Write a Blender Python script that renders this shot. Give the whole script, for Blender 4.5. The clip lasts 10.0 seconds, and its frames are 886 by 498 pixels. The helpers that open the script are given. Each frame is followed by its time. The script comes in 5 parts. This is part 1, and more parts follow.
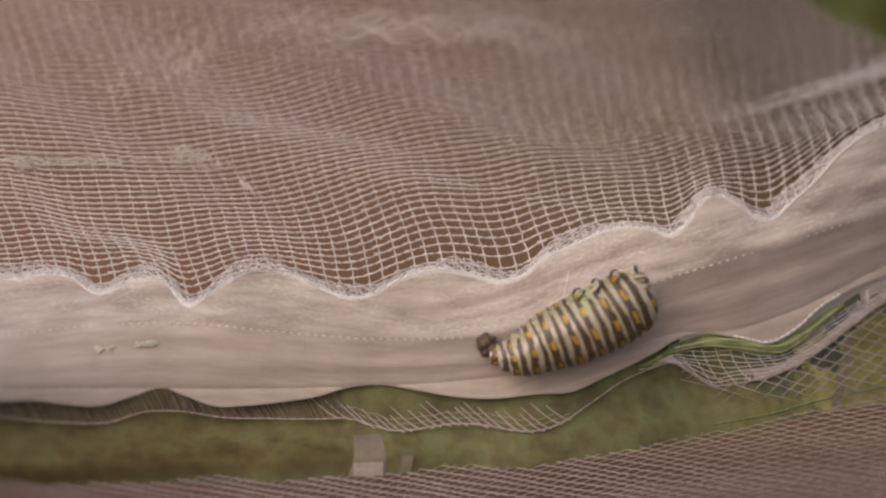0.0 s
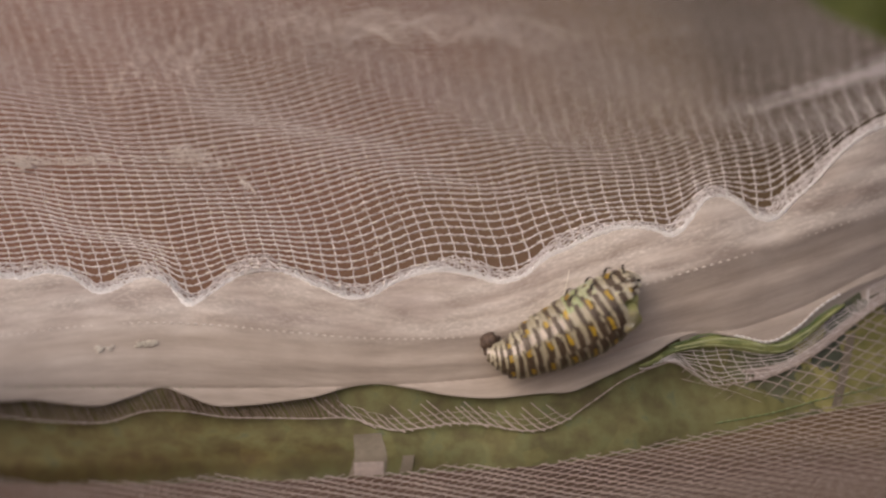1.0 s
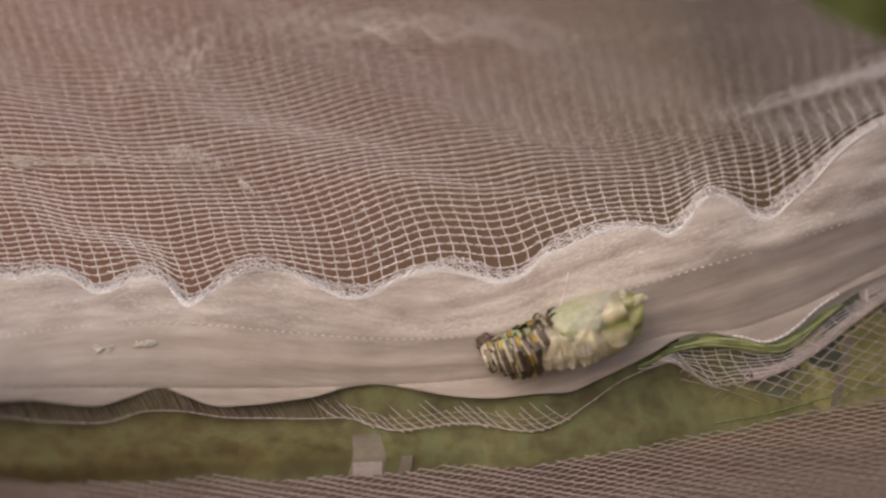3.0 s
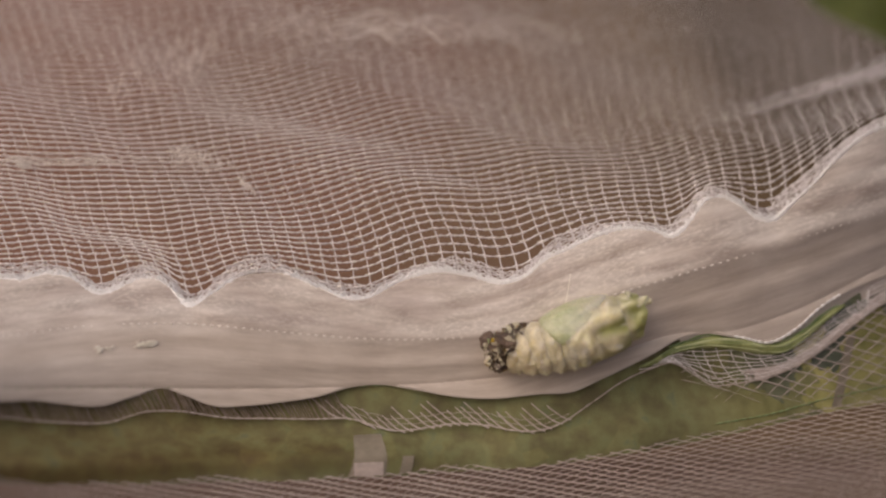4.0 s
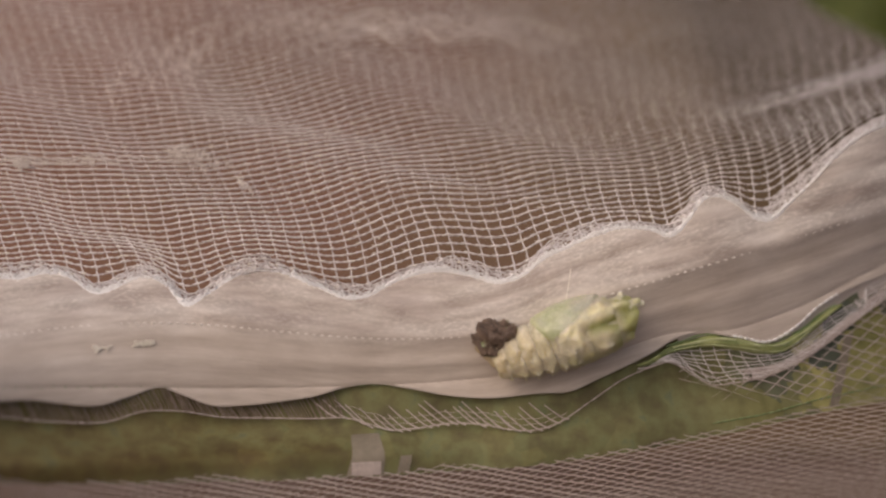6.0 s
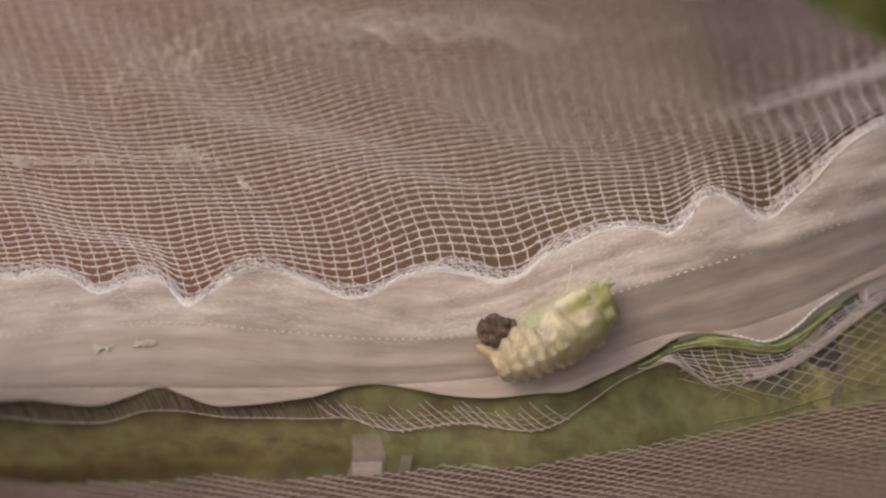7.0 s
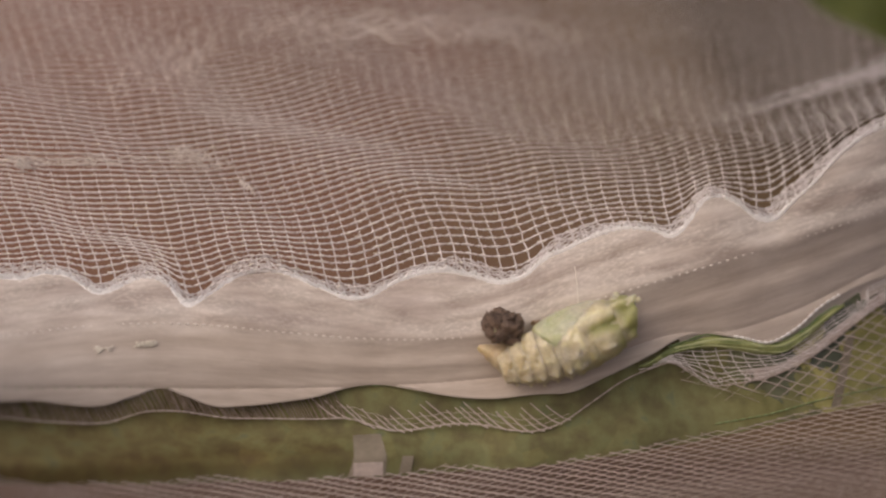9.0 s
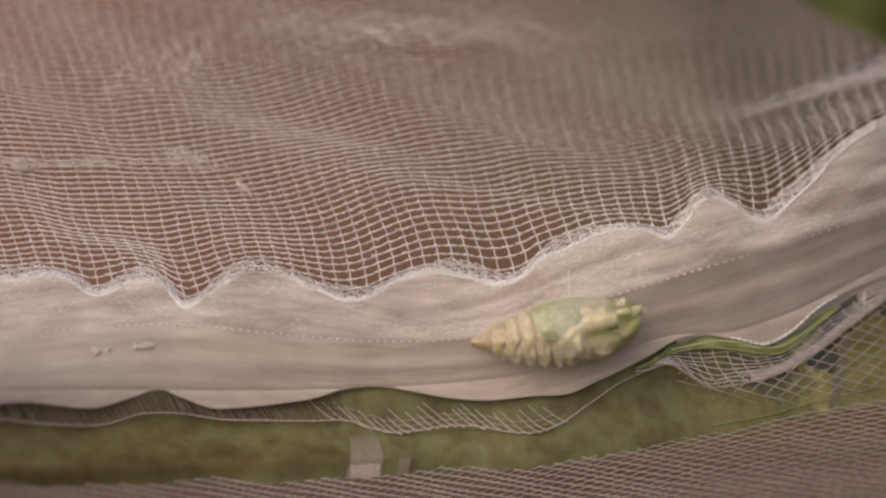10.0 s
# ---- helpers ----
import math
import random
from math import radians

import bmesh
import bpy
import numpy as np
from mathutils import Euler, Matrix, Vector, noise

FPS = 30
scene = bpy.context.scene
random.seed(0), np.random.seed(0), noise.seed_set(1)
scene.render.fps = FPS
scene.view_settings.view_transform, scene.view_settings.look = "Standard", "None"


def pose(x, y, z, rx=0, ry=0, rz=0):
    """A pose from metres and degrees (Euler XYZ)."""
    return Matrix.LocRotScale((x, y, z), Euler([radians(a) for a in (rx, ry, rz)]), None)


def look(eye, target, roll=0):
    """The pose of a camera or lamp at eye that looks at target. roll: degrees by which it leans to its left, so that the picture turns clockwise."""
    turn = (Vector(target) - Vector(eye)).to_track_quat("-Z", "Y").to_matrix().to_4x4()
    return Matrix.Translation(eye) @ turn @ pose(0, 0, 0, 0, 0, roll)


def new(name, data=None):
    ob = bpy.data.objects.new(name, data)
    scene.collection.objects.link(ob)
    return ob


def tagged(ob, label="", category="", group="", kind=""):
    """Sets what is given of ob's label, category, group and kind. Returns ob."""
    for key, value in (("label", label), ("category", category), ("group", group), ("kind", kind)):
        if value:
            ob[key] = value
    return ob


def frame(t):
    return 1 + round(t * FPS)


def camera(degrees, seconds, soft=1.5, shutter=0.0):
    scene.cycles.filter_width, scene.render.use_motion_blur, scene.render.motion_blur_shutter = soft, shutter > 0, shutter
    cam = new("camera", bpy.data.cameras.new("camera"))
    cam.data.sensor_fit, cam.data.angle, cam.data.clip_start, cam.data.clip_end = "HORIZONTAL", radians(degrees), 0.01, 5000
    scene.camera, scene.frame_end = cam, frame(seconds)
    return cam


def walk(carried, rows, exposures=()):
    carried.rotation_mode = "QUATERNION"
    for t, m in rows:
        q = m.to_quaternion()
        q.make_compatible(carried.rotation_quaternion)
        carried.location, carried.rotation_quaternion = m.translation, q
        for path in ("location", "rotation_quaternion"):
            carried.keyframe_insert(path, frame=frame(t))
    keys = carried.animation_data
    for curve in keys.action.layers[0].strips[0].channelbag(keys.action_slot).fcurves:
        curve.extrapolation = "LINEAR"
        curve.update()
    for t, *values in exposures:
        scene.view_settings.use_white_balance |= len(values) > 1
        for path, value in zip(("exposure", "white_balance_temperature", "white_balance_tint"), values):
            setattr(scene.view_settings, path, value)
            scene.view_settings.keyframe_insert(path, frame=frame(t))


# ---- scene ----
# A mesh butterfly cage seen from close by: net lid, white zip tape, printed
# green hem, and a caterpillar that sheds its skin on the tape.
# Plan in millimetres: x along the tape, y away from the eye, z up.
import functools

MM = 0.001
EYE_Y = -206.0

cam = camera(40, 10.0, 2.35)
cam.data.dof.use_dof = True
cam.data.dof.focus_distance = 0.2058
cam.data.dof.aperture_fstop = 5.8


def aim(t, dx, dy):
    """The eye stands still; the stand trembles by a few hundredths of a degree."""
    return t, pose(0, EYE_Y * MM, 0, 90 + dy * 0.0266, 0, dx * 0.0266)


walk(cam, [aim(0.0, 3, 1), aim(0.5, 3, 0), aim(1.0, 4, 0), aim(1.5, 3, 3), aim(2.0, 1, 0), aim(2.5, 1, 0),
           aim(4.0, 4, 1), aim(4.5, 2, 0), aim(5.0, 0, 0), aim(5.5, 0, 0), aim(7.0, 1, 0), aim(7.5, 6, 0),
           aim(8.0, 6, 0), aim(8.5, 4, 1), aim(9.0, 3, 1), aim(9.5, 4.5, -1.5), aim(10.0, -2, 4)],
     exposures=[(0.0, 0.0, 7380, 17), (10.0, 0.0, 7380, 17)])

# ---- light ----
SUN_UP, SUN_ROUND = 34.0, 220.0
world = bpy.data.worlds.new("sky")
scene.world = world
world.use_nodes = True
wn = world.node_tree.nodes
sky = wn.new("ShaderNodeTexSky")
sky.sky_type, sky.sun_disc = "NISHITA", False
sky.air_density, sky.dust_density, sky.ozone_density = 0.6, 3.5, 0.4
sky.sun_elevation, sky.sun_rotation = radians(SUN_UP), radians(SUN_ROUND)
wn["Background"].inputs["Strength"].default_value = 0.10
world.node_tree.links.new(sky.outputs["Color"], wn["Background"].inputs["Color"])

sun = new("sun", bpy.data.lights.new("sun", "SUN"))
sun.data.energy, sun.data.angle, sun.data.color = 1.10, radians(115), (1.0, 0.97, 0.94)
sun_way = Vector((math.sin(radians(SUN_ROUND)) * math.cos(radians(SUN_UP)),
                  math.cos(radians(SUN_ROUND)) * math.cos(radians(SUN_UP)), math.sin(radians(SUN_UP))))
sun.matrix_world = look(sun_way * 2, (0, 0, 0))


# ---- materials ----
def nodes_of(name, rough=0.6, spec=0.4):
    m = bpy.data.materials.new(name)
    m.use_nodes = True
    t = m.node_tree
    b = t.nodes["Principled BSDF"]
    b.inputs["Roughness"].default_value = rough
    b.inputs["Specular IOR Level"].default_value = spec
    return m, t, b


def noise_node(t, scale, detail=4.0, coords=None, rough=0.55):
    n = t.nodes.new("ShaderNodeTexNoise")
    n.inputs["Scale"].default_value, n.inputs["Detail"].default_value = scale, detail
    n.inputs["Roughness"].default_value = rough
    if coords is not None:
        t.links.new(coords, n.inputs["Vector"])
    return n


def ramp_node(t, fac, stops, ease="LINEAR"):
    r = t.nodes.new("ShaderNodeValToRGB")
    r.color_ramp.interpolation = ease
    while len(r.color_ramp.elements) < len(stops):
        r.color_ramp.elements.new(0.5)
    for e, (p, c) in zip(r.color_ramp.elements, stops):
        e.position, e.color = p, (*c, 1)
    t.links.new(fac, r.inputs["Fac"])
    return r


def mix_node(t, kind, fac, a, b):
    m = t.nodes.new("ShaderNodeMix")
    m.data_type, m.blend_type = "RGBA", kind
    for sock, v in ((m.inputs[0], fac), (m.inputs[6], a), (m.inputs[7], b)):
        if isinstance(v, bpy.types.NodeSocket):
            t.links.new(v, sock)
        elif isinstance(v, tuple):
            sock.default_value = (*v, 1)
        else:
            sock.default_value = v
    return m.outputs[2]


def math_node(t, op, a, b=0.0, c=0.0):
    m = t.nodes.new("ShaderNodeMath")
    m.operation = op
    for sock, v in zip(m.inputs, (a, b, c)):
        if isinstance(v, bpy.types.NodeSocket):
            t.links.new(v, sock)
        else:
            sock.default_value = v
    return m.outputs[0]


def coords_of(t, stretch=None):
    c = t.nodes.new("ShaderNodeTexCoord").outputs["Object"]
    if stretch:
        mp = t.nodes.new("ShaderNodeMapping")
        mp.inputs["Scale"].default_value = stretch
        t.links.new(c, mp.inputs["Vector"])
        c = mp.outputs["Vector"]
    return c


def relief(t, b, height, strength, distance):
    n = t.nodes.new("ShaderNodeBump")
    n.inputs["Strength"].default_value, n.inputs["Distance"].default_value = strength, distance
    t.links.new(height, n.inputs["Height"])
    t.links.new(n.outputs["Normal"], b.inputs["Normal"])


def mottled(name, a, b_, scale, rough=0.6, spec=0.4, fine=6000.0, bump=0.3, depth=0.0002, sub=0.0, lo=0.35, hi=0.65):
    """Two shades in broad patches, with a fine grain over them."""
    m, t, b = nodes_of(name, rough, spec)
    c = coords_of(t)
    big = noise_node(t, scale, 4, c)
    small = noise_node(t, fine, 3, c)
    base = ramp_node(t, big.outputs["Fac"], [(lo, a), (hi, b_)]).outputs["Color"]
    grain = ramp_node(t, small.outputs["Fac"], [(0.3, (0.8, 0.8, 0.8)), (0.7, (1.0, 1.0, 1.0))]).outputs["Color"]
    t.links.new(mix_node(t, "MULTIPLY", 1.0, base, grain), b.inputs["Base Color"])
    if sub:
        b.inputs["Coat Weight"].default_value, b.inputs["Coat Roughness"].default_value = 0.35, 0.15
        b.inputs["Subsurface Weight"].default_value = sub
        b.inputs["Subsurface Radius"].default_value = (1.0, 0.8, 0.4)
        b.inputs["Subsurface Scale"].default_value = 0.0015
    if bump:
        relief(t, b, small.outputs["Fac"], bump, depth)
    return m


def tape_material():
    """White polyester tape: fine lengthwise ribs, a twill grain and faint soiling."""
    m, t, b = nodes_of("white_tape_cloth", 0.75, 0.25)
    flow = t.nodes.new("ShaderNodeAttribute")
    flow.attribute_name = "flow"

    def along(sx, sy):
        mp = t.nodes.new("ShaderNodeMapping")
        mp.inputs["Scale"].default_value = (sx, sy, 1)
        t.links.new(flow.outputs["Vector"], mp.inputs["Vector"])
        return mp.outputs["Vector"]
    ribs = noise_node(t, 1.0, 5, along(0.07, 1.5))
    weave = noise_node(t, 1.0, 3, along(1.1, 2.2))
    soil = noise_node(t, 90.0, 4, coords_of(t))
    base = ramp_node(t, soil.outputs["Fac"], [(0.3, (0.66, 0.615, 0.585)), (0.7, (0.81, 0.77, 0.745))]).outputs["Color"]
    rib = ramp_node(t, ribs.outputs["Fac"], [(0.3, (0.93, 0.925, 0.92)), (0.65, (1, 1, 1))]).outputs["Color"]
    broad = noise_node(t, 1.0, 2, along(0.02, 0.45))
    satin = noise_node(t, 1.0, 3, along(0.16, 0.95))
    sheen = ramp_node(t, satin.outputs["Fac"], [(0.38, (0.90, 0.89, 0.88)), (0.62, (1, 1, 1))]).outputs["Color"]
    band = ramp_node(t, broad.outputs["Fac"], [(0.35, (0.90, 0.885, 0.87)), (0.65, (1, 1, 1))]).outputs["Color"]
    cloth = mix_node(t, "MULTIPLY", 1.0, mix_node(t, "MULTIPLY", 1.0, base, rib), mix_node(t, "MULTIPLY", 1.0, band, sheen))
    # greyish-pink blotches drawn out along the tape
    blotch = ramp_node(t, noise_node(t, 1.0, 3, along(0.05, 0.26)).outputs["Fac"], [(0.40, (0.70, 0.66, 0.65)), (0.58, (1, 1, 1))]).outputs["Color"]
    grain = ramp_node(t, weave.outputs["Fac"], [(0.46, (0.76, 0.755, 0.75)), (0.66, (1.0, 1.0, 1.0))]).outputs["Color"]
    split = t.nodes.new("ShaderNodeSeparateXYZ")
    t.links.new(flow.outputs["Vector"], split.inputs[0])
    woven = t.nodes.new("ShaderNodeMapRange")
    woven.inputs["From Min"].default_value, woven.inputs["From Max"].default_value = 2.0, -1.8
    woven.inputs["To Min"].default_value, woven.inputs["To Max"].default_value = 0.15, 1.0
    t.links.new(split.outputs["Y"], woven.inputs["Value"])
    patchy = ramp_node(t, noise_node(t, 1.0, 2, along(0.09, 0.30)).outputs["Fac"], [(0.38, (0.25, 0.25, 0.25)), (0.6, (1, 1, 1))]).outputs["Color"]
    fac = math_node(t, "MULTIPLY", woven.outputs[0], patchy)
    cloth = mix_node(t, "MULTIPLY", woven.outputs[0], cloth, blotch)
    # the flat half by the coil: its shade is put into the colour as grey
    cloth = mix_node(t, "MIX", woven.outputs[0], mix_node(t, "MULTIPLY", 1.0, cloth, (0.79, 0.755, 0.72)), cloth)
    t.links.new(mix_node(t, "MULTIPLY", fac, cloth, grain), b.inputs["Base Color"])
    b.inputs["Sheen Weight"].default_value = 0.15
    both = math_node(t, "ADD", ribs.outputs["Fac"], math_node(t, "MULTIPLY", weave.outputs["Fac"], 0.5))
    relief(t, b, both, 0.25, 0.00015)
    return m


def print_material():
    """Printed green cloth: dark and light leaf shapes with yellow and grey-blue patches."""
    m, t, b = nodes_of("printed_green_cloth", 0.7, 0.3)
    c = coords_of(t)
    big = noise_node(t, 55.0, 3, c)
    mid = noise_node(t, 260.0, 3, c)
    leaves = t.nodes.new("ShaderNodeTexVoronoi")
    leaves.inputs["Scale"].default_value = 190.0
    t.links.new(c, leaves.inputs["Vector"])
    green = ramp_node(t, mid.outputs["Fac"], [(0.30, (0.115, 0.104, 0.055)), (0.48, (0.150, 0.147, 0.070)), (0.62, (0.175, 0.188, 0.090)),
                                              (0.72, (0.135, 0.158, 0.095))]).outputs["Color"]
    patch = ramp_node(t, leaves.outputs["Color"], [(0.0, (0.75, 0.8, 0.75)), (0.55, (1, 1, 1)), (1.0, (1.35, 1.3, 1.1))]).outputs["Color"]
    body = mix_node(t, "MULTIPLY", 0.4, green, patch)
    sep = t.nodes.new("ShaderNodeSeparateXYZ")
    t.links.new(c, sep.inputs[0])
    # towards the near end the cloth turns browner
    brown = t.nodes.new("ShaderNodeMapRange")
    brown.inputs["From Min"].default_value, brown.inputs["From Max"].default_value = -0.010, -0.050
    t.links.new(sep.outputs["X"], brown.inputs["Value"])
    body = mix_node(t, "MULTIPLY", brown.outputs[0], body, (1.0, 0.86, 0.80))
    # a dark band along the middle of the near part: fold shade put into the colour
    level = math_node(t, "ADD", sep.outputs["Z"], math_node(t, "MULTIPLY_ADD", mid.outputs["Fac"], 0.003, 0.0322))
    fold_shade = t.nodes.new("ShaderNodeMapRange")
    fold_shade.inputs["From Min"].default_value, fold_shade.inputs["From Max"].default_value = 0.0026, 0.0008
    t.links.new(math_node(t, "ABSOLUTE", level), fold_shade.inputs["Value"])
    near = t.nodes.new("ShaderNodeMapRange")
    near.inputs["From Min"].default_value, near.inputs["From Max"].default_value = 0.006, -0.020
    t.links.new(sep.outputs["X"], near.inputs["Value"])
    body = mix_node(t, "MULTIPLY", math_node(t, "MULTIPLY", fold_shade.outputs[0], near.outputs[0]), body, (0.76, 0.68, 0.58))
    # a paler green border along the lower edge
    border = t.nodes.new("ShaderNodeMapRange")
    border.inputs["From Min"].default_value, border.inputs["From Max"].default_value = -0.0362, -0.0376
    t.links.new(sep.outputs["Z"], border.inputs["Value"])
    body = mix_node(t, "MIX", math_node(t, "MULTIPLY", border.outputs[0], 0.7), body, (0.19, 0.20, 0.115))
    # the print turns yellow-green with larger motifs along the tape
    along = t.nodes.new("ShaderNodeMapRange")
    along.inputs["From Min"].default_value, along.inputs["From Max"].default_value = 0.044, 0.062
    t.links.new(sep.outputs["X"], along.inputs["Value"])
    cells = t.nodes.new("ShaderNodeTexVoronoi")
    cells.inputs["Scale"].default_value = 95.0
    warp = t.nodes.new("ShaderNodeVectorMath")
    warp.operation = "MULTIPLY_ADD"
    warp.inputs[1].default_value = (0.006, 0.006, 0.006)
    t.links.new(mid.outputs["Color"], warp.inputs[0])
    t.links.new(c, warp.inputs[2])
    t.links.new(warp.outputs[0], cells.inputs["Vector"])
    blot = ramp_node(t, cells.outputs["Color"], [(0.0, (0.05, 0.06, 0.03)), (0.30, (0.33, 0.32, 0.13)), (0.52, (0.10, 0.12, 0.10)), (0.70, (0.40, 0.38, 0.16))], "EASE").outputs["Color"]
    worn = ramp_node(t, mid.outputs["Fac"], [(0.3, (0.62, 0.66, 0.6)), (0.6, (1, 1, 1))]).outputs["Color"]
    t.links.new(mix_node(t, "MIX", along.outputs[0], body, mix_node(t, "MULTIPLY", 1.0, blot, worn)), b.inputs["Base Color"])
    grain = noise_node(t, 3500.0, 2, c)
    relief(t, b, grain.outputs["Fac"], 0.4, 0.0002)
    return m


def skin_material():
    """Caterpillar skin: cream-green rings with dark bands, every second one notched by amber spots."""
    m, t, b = nodes_of("striped_larval_skin", 0.34, 0.5)
    b.inputs["Coat Weight"].default_value, b.inputs["Coat Roughness"].default_value = 0.35, 0.18
    at = t.nodes.new("ShaderNodeAttribute")
    at.attribute_name = "band"
    sep = t.nodes.new("ShaderNodeSeparateXYZ")
    t.links.new(at.outputs["Vector"], sep.inputs[0])
    u, turn, ring = sep.outputs["X"], sep.outputs["Y"], sep.outputs["Z"]
    c = coords_of(t)
    wob = noise_node(t, 420.0, 2, c)
    u = math_node(t, "ADD", u, math_node(t, "MULTIPLY_ADD", wob.outputs["Fac"], 0.9, -0.45))
    sway = math_node(t, "SINE", math_node(t, "MULTIPLY_ADD", turn, 2.0, math_node(t, "MULTIPLY", ring, 1.7)))
    u = math_node(t, "MULTIPLY_ADD", sway, 0.16, u)
    odd = math_node(t, "MODULO", ring, 2.0)
    even = math_node(t, "SUBTRACT", 1.0, odd)
    # the bands thin out towards the belly, which is turned up
    upper = math_node(t, "MULTIPLY", math_node(t, "GREATER_THAN", turn, 2.35), 0.08)
    wide = math_node(t, "SUBTRACT", math_node(t, "MULTIPLY_ADD", ring, 0.008, math_node(t, "MULTIPLY_ADD", even, 0.16, 0.40)), upper)
    wide = math_node(t, "MULTIPLY_ADD", math_node(t, "SINE", math_node(t, "MULTIPLY", ring, 2.3)), 0.07, wide)
    wide = math_node(t, "ADD", wide, math_node(t, "MULTIPLY_ADD", turn, -0.10, 0.17))
    wide = math_node(t, "MULTIPLY_ADD", math_node(t, "GREATER_THAN", ring, 11.5), 0.12, wide)
    ragged = math_node(t, "SUBTRACT", noise_node(t, 1300.0, 2, c).outputs["Fac"], 0.5)
    wide = math_node(t, "MULTIPLY_ADD", ragged, 0.55, wide)
    dark = math_node(t, "LESS_THAN", math_node(t, "ABSOLUTE", math_node(t, "ADD", u, 0.42)), wide)
    phase = math_node(t, "MULTIPLY_ADD", ring, 0.22, math_node(t, "MULTIPLY", wob.outputs["Fac"], 3.0))
    wave = math_node(t, "MULTIPLY_ADD", ragged, 1.6, math_node(t, "SINE", math_node(t, "MULTIPLY_ADD", turn, 8.0, phase)))
    spots = math_node(t, "GREATER_THAN", wave, 0.25)
    front = math_node(t, "LESS_THAN", math_node(t, "ABSOLUTE", math_node(t, "ADD", u, 0.20)), math_node(t, "MULTIPLY_ADD", ragged, 0.9, 0.33))
    spot = math_node(t, "MULTIPLY", math_node(t, "MULTIPLY", spots, front), even)
    tint = noise_node(t, 240.0, 3, c)
    pale = ramp_node(t, tint.outputs["Fac"], [(0.3, (0.38, 0.345, 0.23)), (0.5, (0.52, 0.485, 0.37)), (0.68, (0.64, 0.60, 0.51))]).outputs["Color"]
    # a whitish line along the flank, and a green tinge by the legs
    line = math_node(t, "LESS_THAN", math_node(t, "ABSOLUTE", math_node(t, "SUBTRACT", turn, 1.85)), 0.16)
    line = math_node(t, "MULTIPLY", line, math_node(t, "LESS_THAN", ring, 9.5))
    pale = mix_node(t, "MIX", math_node(t, "MULTIPLY", line, 0.7), pale, (0.74, 0.66, 0.62))
    legs = math_node(t, "MULTIPLY", math_node(t, "GREATER_THAN", turn, 2.05), math_node(t, "MULTIPLY", math_node(t, "GREATER_THAN", ring, 9.5), math_node(t, "LESS_THAN", ring, 12.5)))
    pale = mix_node(t, "MIX", math_node(t, "MULTIPLY", legs, 0.65), pale, (0.40, 0.56, 0.25))
    brown = ramp_node(t, tint.outputs["Fac"], [(0.35, (0.07, 0.047, 0.030)), (0.7, (0.135, 0.097, 0.064))]).outputs["Color"]
    col = mix_node(t, "MIX", dark, pale, brown)
    amber = ramp_node(t, tint.outputs["Fac"], [(0.3, (0.45, 0.28, 0.025)), (0.7, (0.66, 0.46, 0.055))]).outputs["Color"]
    t.links.new(mix_node(t, "MIX", spot, col, amber), b.inputs["Base Color"])
    wrinkle = noise_node(t, 1500.0, 3, coords_of(t, (2.5, 1, 1)))
    relief(t, b, wrinkle.outputs["Fac"], 0.6, 0.0003)
    return m


def pupa_material(name, cream, pale, gloss):
    """Fresh chrysalis skin: cream with olive, tan and whitish parts, moist and a little translucent."""
    m, t, b = nodes_of(name, gloss, 0.5)
    at = t.nodes.new("ShaderNodeAttribute")
    at.attribute_name = "hue"
    sep = t.nodes.new("ShaderNodeSeparateXYZ")
    t.links.new(at.outputs["Vector"], sep.inputs[0])
    c = coords_of(t)
    blot = noise_node(t, 480.0, 4, c)
    fine = noise_node(t, 1900.0, 3, c)
    col = ramp_node(t, blot.outputs["Fac"], [(0.36, cream), (0.64, pale)]).outputs["Color"]

    def amount(sock):
        return math_node(t, "MULTIPLY", sock, math_node(t, "MULTIPLY_ADD", blot.outputs["Fac"], 1.2, 0.35))
    for sock, tone in zip(("Y", "X", "Z"), ((0.46, 0.355, 0.23), (0.30, 0.325, 0.10), (0.78, 0.75, 0.52))):
        v = amount(sep.outputs[sock])
        v = math_node(t, "MINIMUM", v, 0.95)
        col = mix_node(t, "MIX", v, col, tone)
    grain = ramp_node(t, fine.outputs["Fac"], [(0.3, (0.82, 0.82, 0.80)), (0.65, (1, 1, 1))]).outputs["Color"]
    t.links.new(mix_node(t, "MULTIPLY", 1.0, col, grain), b.inputs["Base Color"])
    b.inputs["Coat Weight"].default_value, b.inputs["Coat Roughness"].default_value = 0.28, 0.06
    b.inputs["Subsurface Weight"].default_value, b.inputs["Subsurface Scale"].default_value = 0.7, 0.003
    b.inputs["Subsurface Radius"].default_value = (1.0, 0.9, 0.55)
    relief(t, b, fine.outputs["Fac"], 0.3, 0.0002)
    return m


M_TAPE = tape_material()
M_THREAD = mottled("white_net_thread", (0.76, 0.72, 0.73), (0.96, 0.93, 0.945), 2200.0, 0.24, 0.9, 5000.0, 0.9, 0.0002)
# lower net and cut threads: white thread with its shade put into the colour
M_LOWER = mottled("shaded_thread_grey", (0.42, 0.365, 0.345), (0.56, 0.49, 0.46), 900.0, 0.4, 0.5, 5000.0, 0.4, 0.0002)
# strip close under the tape: the shade there is put into the thread's colour
M_STRIP = mottled("shaded_thread_brown", (0.20, 0.155, 0.125), (0.29, 0.235, 0.195), 900.0, 0.5, 0.4, 5000.0, 0.4, 0.0002)
M_EDGE = mottled("white_overlock_thread", (0.91, 0.915, 0.93), (0.97, 0.97, 0.98), 900.0, 0.5, 0.4, 5000.0, 0.6, 0.0002)
M_STITCH = mottled("white_stitch_thread", (0.76, 0.72, 0.69), (0.84, 0.80, 0.77), 700.0, 0.45, 0.5, 6000.0, 0.4, 0.0002)
